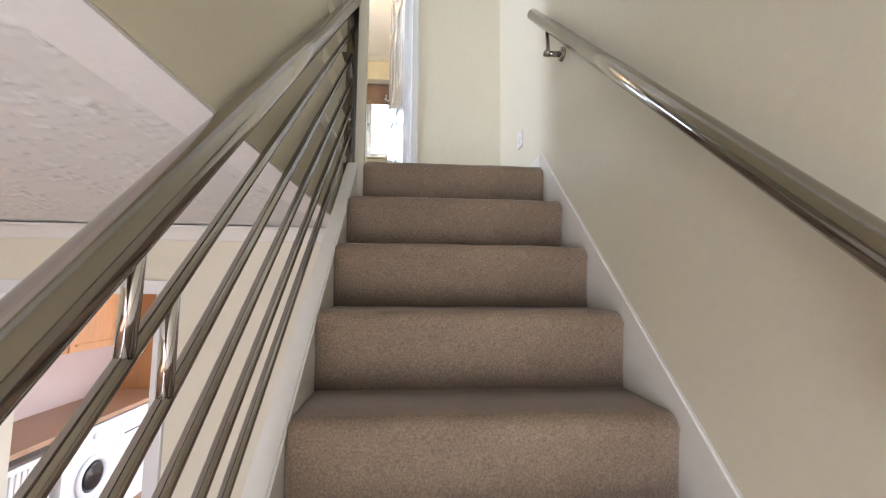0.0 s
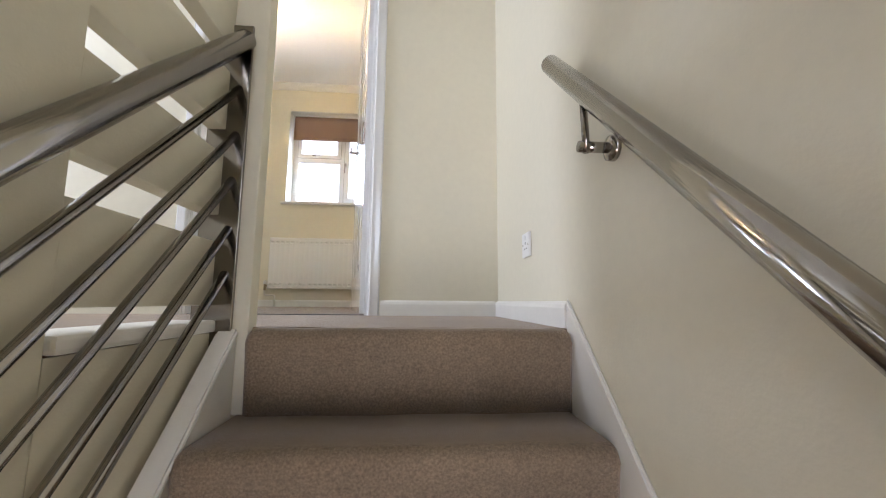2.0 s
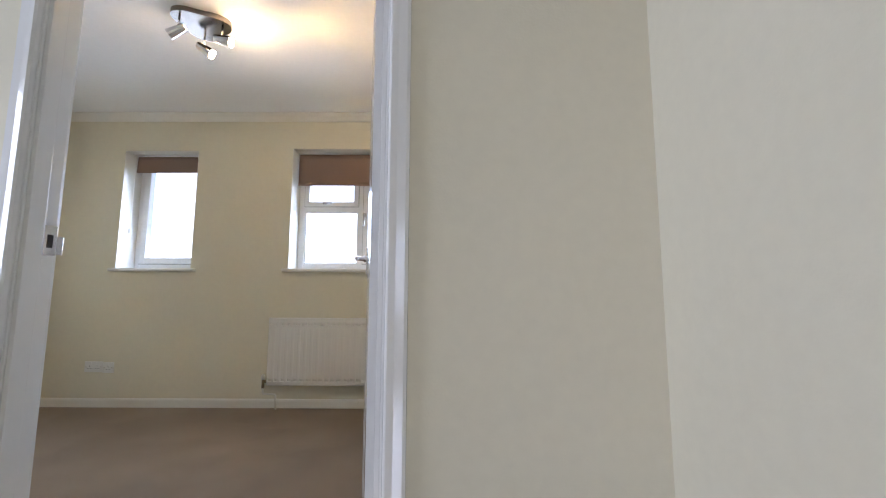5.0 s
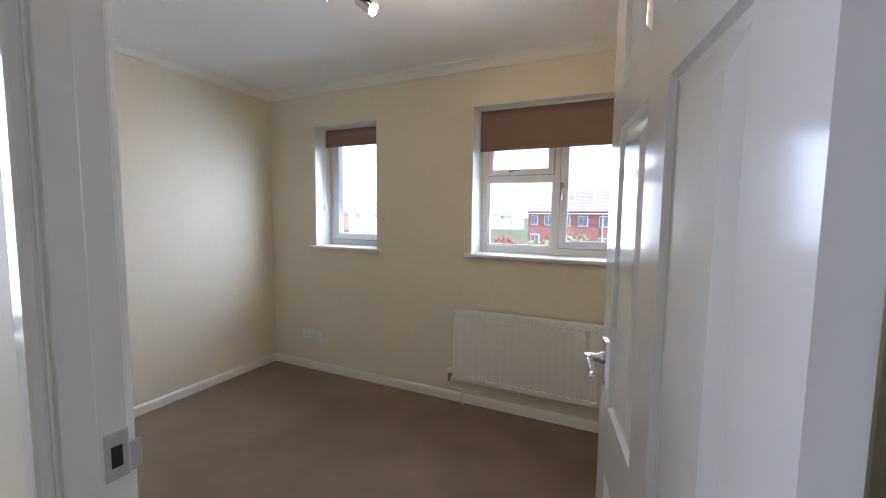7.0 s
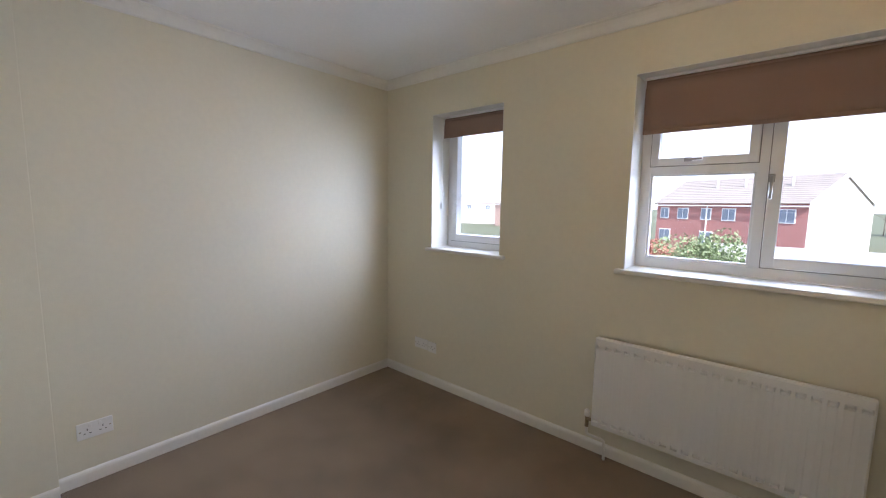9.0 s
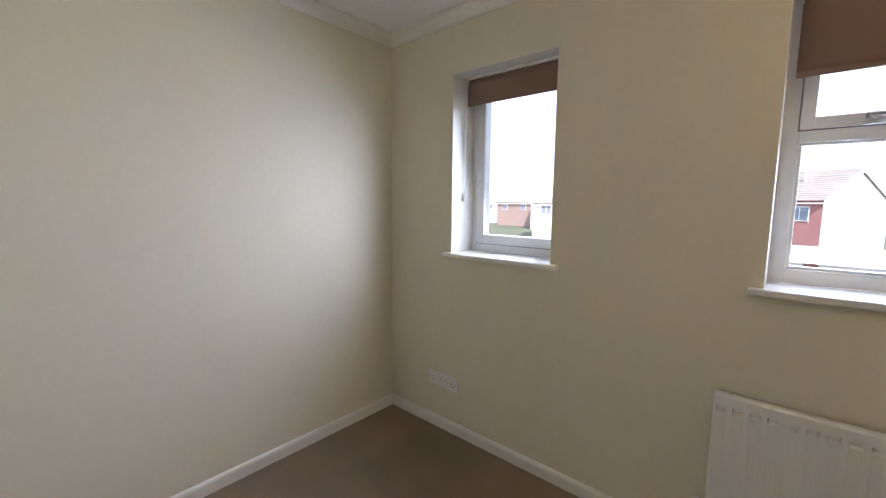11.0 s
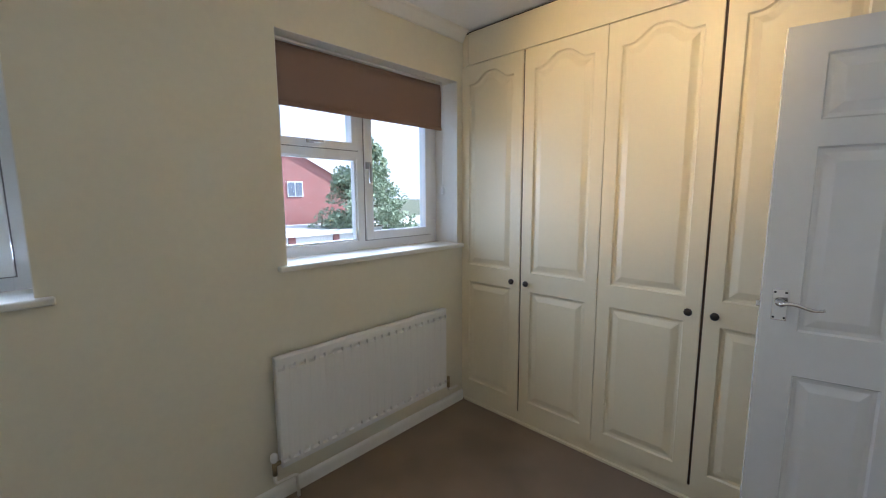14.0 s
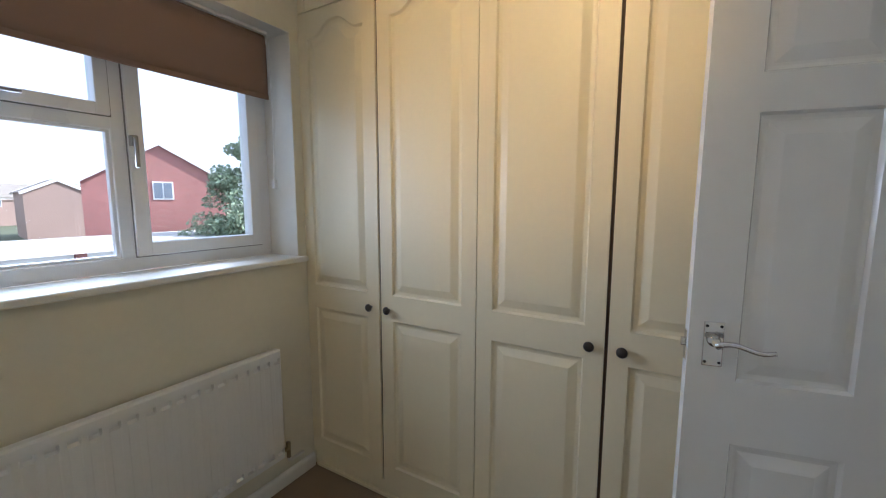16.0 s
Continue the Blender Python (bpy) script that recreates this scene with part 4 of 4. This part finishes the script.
# ---------- ceiling spotlights ----------
light_m = pose(-1.07, 2.03, CEIL_Z, 0, 0, 24)
light = thing("ceiling_spotlight", light_m, "brushed steel ceiling plate with three adjustable lit spotlights", "ceiling light")
pl = []
for k in range(48):
    a = 2 * math.pi * k / 48
    r = 0.125 * (1 + 0.16 * math.cos(3 * (a - math.pi / 2)))
    pl.append((1.12 * r * math.cos(a), r * math.sin(a)))
part("plate", prism(pl, "z", -0.03, -0.001), PLATE, light, "brushed rounded triangular plate")
for ax, ay, aim, watts in ((-0.105, -0.05, (-0.8, -0.1, -0.55), 0.12), (0.105, -0.05, (1.0, 0.08, -0.24), 1.0), (0.0, 0.09, (0.85, 0.15, -0.55), 0.12)):
    arm = part("arm", tube([(ax, ay, -0.028), (ax, ay, -0.10)], 0.006, 10), CHROME, light, smooth=True)
    d = light_m.to_3x3().inverted() @ Vector(aim).normalized()
    p = Vector((ax, ay, -0.115))
    part("spot_head", tube([p - 0.04 * d, p - 0.025 * d, p + 0.015 * d, p + 0.055 * d], 0.020, 18, False, 0.031), CHROME, arm, "chrome spotlight head", smooth=True)
    part("bulb", tube([p + 0.03 * d, p + 0.052 * d], 0.024, 16), BULB, arm, "lit warm bulb")
    e = light_m @ (p + 0.062 * d)
    lamp("spot_beam", "SPOT", look(e, e + light_m.to_3x3() @ d), SPOT_W * watts, (1.0, 0.62, 0.19), cone=78)
lamp("spot_spill", "POINT", light_m @ pose(0.19, -0.05, -0.15), SPILL_W, (1.0, 0.68, 0.30), soft=0.02)

# ---------- kitchen seen through the hall doorway ----------
kf = thing("door_frame_3", pose(0, 0, 0), "white kitchen door frame in the hall", "door frame", kind="structure")
for x in (-1.58, -0.885):
    part("architrave", box(x, x + 0.07 if x < -1 else x + 0.06, HALLW - 0.02, HALLW, HALL_Z, -0.515, 0.004), GLOSS, kf)
part("architrave_head", box(-1.515, -0.885, HALLW - 0.019, HALLW, -0.575, -0.515, 0.004), GLOSS, kf)
structure(part("wall_kitchen_left", box(-3.08, -3.02, HALLW + 0.1, FARW, HALL_Z, HALL_CEIL - 0.03), PINK), "pale pinkish kitchen wall", "wall")


def unit_box(name, label, cat, y0, y1, z0, z1, x0, x1, mat):
    u = thing(name, pose(x0, y0, z0), label, cat)
    part("body", box(0, x1 - x0, 0, y1 - y0, 0, z1 - z0, 0.006), mat, u)
    return u


wt = tagged(part("worktop", box(-3.02, -2.40, 0.3, 2.9, HALL_Z + 0.87, HALL_Z + 0.91, 0.004), WORKTOP), "tan laminate kitchen worktop", "worktop")
wm = unit_box("washing_machine", "white front-loading washing machine under the worktop", "washing machine", 1.60, 2.20, HALL_Z, HALL_Z + 0.85, -3.0, -2.41, APPLIANCE)
part("porthole_ring", turned([(0.17, 0.588), (0.175, 0.61), (0.15, 0.622), (0.125, 0.61), (0.12, 0.59)], 30, "x"), APPLIANCE, wm, "white porthole ring", smooth=True).location = (0, 0.295, 0.45)
part("porthole_glass", turned([(0.122, 0.60), (0.09, 0.618), (0.002, 0.622)], 26, "x"), BLACKGLASS, wm, "dark porthole glass", smooth=True).location = (0, 0.295, 0.45)
part("control_dial", turned([(0.026, 0.59), (0.024, 0.612), (0.002, 0.613)], 18, "x"), APPLIANCE, wm, smooth=True).location = (0, 0.30, 0.77)
for k in range(3):
    part("button", box(0.589, 0.595, 0.40 + 0.05 * k, 0.425 + 0.05 * k, 0.76, 0.78), PLASTIC, wm)
part("drawer", box(0.589, 0.594, 0.03, 0.20, 0.72, 0.82, 0.002), APPLIANCE, wm)
dr = unit_box("dryer", "white appliance beside the washing machine", "dryer", 2.22, 2.8, HALL_Z, HALL_Z + 0.85, -3.0, -2.42, APPLIANCE)
part("front_seam", box(0.579, 0.584, 0.04, 0.5, 0.66, 0.67), DARK, dr)
rd = unit_box("kitchen_radiator", "white ribbed kitchen radiator under the worktop", "radiator", 0.86, 1.57, HALL_Z + 0.12, HALL_Z + 0.78, -2.52, -2.46, RADWHITE)
for k in range(15):
    part("rib", box(0.058, 0.07, 0.02 + 0.044 * k, 0.044 + 0.044 * k, 0.03, 0.62, 0.004, 1), RADWHITE, rd)
for k in range(3):
    cb = unit_box("wall_cabinet", "honey-coloured wooden kitchen wall cabinet", "kitchen cabinet", 0.7 + 0.6 * k, 1.29 + 0.6 * k, -1.13, -0.42, -3.02, -2.70, OAK)
    cb["group"] = "kitchen wall cabinets"
    dleaf = part("door", panelled(0.58, 0.70, 0.018, [(0.06, 0.52, 0.06, 0.64, 0)], both=False), OAK, cb)
    dleaf.matrix_local = Matrix.Translation((0.339, 0.005, 0.005)) @ pose(0, 0, 0, 0, 0, 90)
    part("knob", turned([(0.006, 0.338), (0.013, 0.355), (0.002, 0.365)], 12, "x"), OAK, cb, smooth=True).location = (0, 0.06, 0.06)
unit_box("tall_cabinet", "tall honey-coloured wooden kitchen end panel", "kitchen cabinet", 2.92, FARW - 0.02, HALL_Z, -0.42, -3.01, -2.1, OAK)
# ---------- outside ----------
GROUND = -2.75
structure(part("ground", box(-400, 400, 3.6, 900, GROUND - 0.2, GROUND), GRASS), "grass and gardens around the houses", "ground")
structure(part("road", box(-60, 60, 8, 38, GROUND, GROUND + 0.02), TARMAC), "pale tarmac garage forecourt and road", "road")


def outside_window(house, x, z, w, h, y, lights=2):
    f = part("window", box(x, x + w, y - 0.05, y + 0.05, z, z + h, 0.0), BARGE, house, "white framed window")
    n = lights
    for k in range(n):
        a, b = x + 0.07 + (w - 0.07) * k / n, x + (w - 0.07) * (k + 1) / n
        part("pane", box(a, b, y - 0.075, y - 0.045, z + 0.08, z + h - 0.07), DARKPANE, f)


def house(name, m, w, d, eave, ridge, wall, label, windows, gable_front, tiles=14, end_wall=None):
    """A pitched house: x across the front 0..w, y back 0..d, z from the ground. gable_front: the gable faces -y."""
    h = thing(name, m, label, "house")
    if gable_front:
        part("wall", prism([(0, 0), (w, 0), (w, eave), (w / 2, ridge), (0, eave)], "y", 0, d), wall, h)
        half, axis = w / 2, "y"
    else:
        part("wall", prism([(0, 0), (d, 0), (d, eave), (d / 2, ridge), (0, eave)], "x", 0.02, w - 0.02), wall, h)
        half, axis = d / 2, "x"
        if end_wall:
            part("end_wall", prism([(0.0, 0), (d, 0), (d, eave), (d / 2, ridge), (0, eave)], "x", w - 0.02, w + 0.03), end_wall, h, "pale rendered gable end")
    length = d if gable_front else w
    over = 0.25
    rise = (ridge - eave) / half
    for s in (0, 1):
        for k in range(tiles):
            u0, u1 = -over + (half + over) * k / tiles, -over + (half + over) * (k + 1) / tiles + 0.04
            q = [(u0, eave + u0 * rise + 0.07), (u1, eave + u1 * rise + 0.03), (u1, eave + u1 * rise + 0.09), (u0, eave + u0 * rise + 0.13)]
            if s:
                q = [(2 * half - u, z) for u, z in q]
            part("tile_course", prism(q, axis, -0.15, length + 0.15), ROOFTILE, h)
    for s in (0, 1):
        q = [(-over, eave - over * rise - 0.16), (half, ridge - 0.16), (half, ridge + 0.16), (-over, eave - over * rise + 0.16)]
        if s:
            q = [(2 * half - u, z) for u, z in q]
        for a, b in ((-0.19, -0.155), (length + 0.155, length + 0.19)):
            part("bargeboard", prism(q, axis, a, b), BARGE, h, "white bargeboard")
    if not gable_front:
        part("gutter", box(-0.15, w + 0.15, -0.36, -0.24, eave - 0.32, eave - 0.22), BARGE, h, "white gutter")
    for x, z, ww, hh, n in windows:
        outside_window(h, x, z, ww, hh, 0.0, n)
    return h


G = -GROUND
house("brick_house", pose(8.02, 30.4, GROUND, 0, 0, -24), 7.4, 9.0, 2.6 + G, 4.85 + G, BRICK, "red brick house with a white bargeboarded gable and one small window", [(3.25, 1.45 + G, 1.05, 1.08, 2)], True)
wins = []
for k in range(3):
    o = 0.5 + 4.5 * k
    wins += [(o, 3.15, 1.0, 1.1, 2), (o + 2.0, 3.15, 1.2, 1.1, 2), (o, 0.9, 1.3, 1.2, 2)]
C = Vector((0.8, 41.0, GROUND))
terrace = house("brick_terrace", Matrix.Translation(C) @ pose(0, 0, 0, 0, 0, -30) @ Matrix.Translation((-13.5, 0, 0)), 13.5, 8.0, 4.75, 7.0, BRICK, "red brick terrace with tiled roof and pale rendered gable end", wins, False, end_wall=RENDERED)
part("downpipe", tube([(5.6, -0.08, 0), (5.6, -0.08, 4.5)], 0.05, 8), BARGE, terrace, "white downpipe")
part("downpipe", tube([(9.9, -0.08, 0), (9.9, -0.08, 4.5)], 0.05, 8), BARGE, terrace, "white downpipe")
for x in (4.6, 7.2, 10.9):
    part("roof_vent", tube([(x, 2.4, 5.9), (x, 2.4, 6.9)], 0.09, 8), BARGE, terrace, "white roof vent pipe")
house("pale_house", pose(-25, 46, GROUND, 0, 0, 18), 8, 8, 4.4, 6.4, RENDERED, "pale rendered house among gardens", [(1, 3.0, 1.2, 1.1, 2), (4.6, 3.0, 1.2, 1.1, 2)], False, 10)
house("far_brick_house", pose(12.7, 60, GROUND, 0, 0, -8), 5.4, 8, 5.0, 6.35, FARBRICK, "distant brown brick house with a plain gable", [], True, 10)
house("far_pale_house", pose(-4.6, 64, GROUND, 0, 0, -20), 9, 8, 4.6, 7.0, RENDERED, "distant pale house with a tiled roof", [(1.5, 3.1, 1.1, 1.1, 2), (5.5, 3.1, 1.1, 1.1, 2)], False, 10)
house("far_terrace", pose(16, 95, GROUND, 0, 0, 12), 26, 8, 4.6, 6.8, FARBRICK, "distant terrace of brick houses", [(1.5 + 4 * k, 3.1, 1.2, 1.1, 2) for k in range(5)], False, 10)

# garages
gr = thing("garage_block", pose(-3.0, 21.5, GROUND), "row of flat-roofed brick garages with white up-and-over doors", "garages")
GW = 16.0
part("back_wall", box(0, GW, 5.2, 5.4, 0, 2.2), BRICK, gr)
part("roof", box(-0.2, GW + 0.2, -0.25, 5.6, 2.2, 2.36, 0.03), FELT, gr, "pale felt flat roof")
part("fascia", box(-0.2, GW + 0.2, -0.29, -0.255, 2.12, 2.37), BARGE, gr, "pale fascia")
for k in range(7):
    x = k * (GW - 0.35) / 6
    part("pier", box(x, x + 0.35, 0, 5.2, 0, 2.2), BRICK, gr, "red brick pier")
    if k < 6:
        x2 = x + (GW - 0.35) / 6
        dd = part("garage_door", box(x + 0.38, x2 - 0.03, 0.08, 0.13, 0.02, 2.1), BARGE, gr, "white garage door")
        for j in range(9):
            xx = x + 0.5 + (x2 - x - 0.65) * j / 9
            part("rib", box(xx, xx + 0.10, 0.065, 0.082, 0.08, 2.04), BARGE, dd)
for k, (x, y, turn, wall) in enumerate(((-34, 62, 10, RENDERED), (-46, 70, -8, FARBRICK), (-58, 74, 14, RENDERED), (-72, 84, 0, FARBRICK), (-43, 125, -14, RENDERED), (-88, 96, 6, RENDERED))):
    house("distant_house", pose(x, y, GROUND, 0, 0, turn), 10, 8, 4.6, 7.0, wall, "distant hazy house with a tiled roof among gardens", [(1.5, 3.1, 1.2, 1.1, 2), (6.0, 3.1, 1.2, 1.1, 2)], False, 6)
copy = copy_thing(gr, pose(13.8, 26.0, GROUND - 0.1))
copy["label"] = "second row of pale flat-roofed garages beside the brick house"


def leaf_cloud(name, centres, count, size, mat, parent, seed):
    """Many small tilted leaf clumps scattered in uneven lumps."""
    rnd = random.Random(seed)
    verts, faces = [], []
    for _ in range(count):
        cx, cy, cz, rx, rz = rnd.choice(centres)
        while True:
            a, b, c = rnd.uniform(-1, 1), rnd.uniform(-1, 1), rnd.uniform(-1, 1)
            q = a * a + b * b + c * c
            if 0.25 < q < 1:
                break
        p = Vector((cx + a * rx, cy + b * rx, cz + c * rz))
        s = size * rnd.uniform(0.5, 1.3)
        e = Euler((rnd.uniform(-1.2, 1.2), rnd.uniform(-1.2, 1.2), rnd.uniform(0, 6.3))).to_matrix()
        i = len(verts)
        for u, v, w in ((-0.5, 0, 0), (0, -0.28, 0.06), (0.5, 0, 0), (0, 0.28, 0.06)):
            verts.append(p + e @ Vector((u * s, v * s, w * s)))
        faces.append((i, i + 1, i + 2, i + 3))
    me = bpy.data.meshes.new(name)
    me.from_pydata(verts, [], faces)
    me.materials.append(mat)
    ob = new(name, me)
    ob.parent = parent
    return ob


def conifer(m, height, radius, seed):
    rnd = random.Random(seed)
    t = thing("conifer", m, "tall dark green conifer with an uneven pointed crown", "tree")
    part("trunk", tube([(0, 0, 0), (0.05, 0, height * 0.5), (0, 0.05, height * 0.96)], 0.22, 10, True, 0.03), BARK, t)
    cs = []
    for k in range(90):
        f = rnd.uniform(0.05, 1.0)
        r = radius * (1 - f) ** 0.65 * rnd.uniform(0.55, 1.2)
        a = rnd.uniform(0, 6.28)
        tip = (r * math.cos(a), r * math.sin(a), 0.4 + (height - 0.4) * f)
        if k % 4 == 0:
            part("limb", tube([(0, 0, tip[2] - 0.1), (tip[0] * 0.8, tip[1] * 0.8, tip[2])], 0.05, 6, True, 0.012), BARK, t)
        cs.append((tip[0] * 0.8, tip[1] * 0.8, tip[2], 0.28 + 0.22 * r, 0.26 + 0.08 * r))
    cs += [(0, 0, height * 0.97, 0.16, 0.4), (0.05, 0, height * 0.9, 0.3, 0.4)]
    leaf_cloud("crown", cs, 15000, 0.24, CONIFER, t, seed)
    return t


def shrub(m, r, h, mat, seed, label):
    rnd = random.Random(seed)
    t = thing("shrub", m, label, "shrub")
    part("trunk", tube([(0, 0, 0), (0.05, 0.02, h * 0.7)], 0.07, 8, True, 0.02), BARK, t)
    cs = []
    for k in range(16):
        a, q = rnd.uniform(0, 6.28), rnd.uniform(0, 0.75) * r
        top = h * (1 - 0.35 * (q / r) ** 2) * rnd.uniform(0.7, 1.0)
        cs.append((q * math.cos(a), q * math.sin(a), top - 0.35 * r * 0.6, 0.42 * r, 0.34 * r))
        if k % 3 == 0:
            part("limb", tube([(0, 0, h * 0.3), (q * math.cos(a), q * math.sin(a), top - 0.3)], 0.03, 6, True, 0.008), BARK, t)
    leaf_cloud("crown", cs, 4500, 0.14, mat, t, seed)
    return t


conifer(pose(12.9, 22.2, GROUND), 7.7, 3.55, 3)
shrub(pose(-2.9, 19.5, GROUND), 1.9, 3.5, LEAF, 5, "pale green leafy bush in front of the garages")
shrub(pose(-5.6, 20.5, GROUND), 1.3, 3.1, REDLEAF, 6, "red-leaved shrub in front of the garages")
shrub(pose(-8.6, 24.0, GROUND), 2.0, 2.4, LEAF, 7, "green garden bush by the fence")
shrub(pose(-6.3, 27.0, GROUND), 1.3, 2.3, REDLEAF, 8, "red-leaved shrub in a garden")
for k, (x, y, r, h) in enumerate(((-16, 85, 8, 9), (-4, 95, 10, 9.5), (12, 100, 11, 9), (28, 92, 9, 9.5), (45, 96, 10, 10), (-32, 90, 9, 8), (-25, 92, 6, 6.8))):
    shrub(pose(x, y, GROUND), r, h, CONIFER, 20 + k, "distant rounded green tree")["category"] = "tree"


def fence(x0, x1, y, z, h):
    f = thing("garden_fence", pose(x0, y, z), "weathered timber garden fence", "fence")
    n = int((x1 - x0) / 0.3)
    bd = None
    for k in range(n):
        if bd is None:
            bd = part("slat", box(0, 0.28, 0, 0.02, 0, h), TIMBER, f)
        else:
            s = new("slat", bd.data)
            s.parent = f
            s.location = (0.3 * k, 0, 0)
    for z2 in (0.3, h - 0.3):
        part("rail", box(0, x1 - x0, 0.02, 0.06, z2, z2 + 0.08), TIMBER, f)


fence(-12.0, -3.2, 30, GROUND, 1.7)
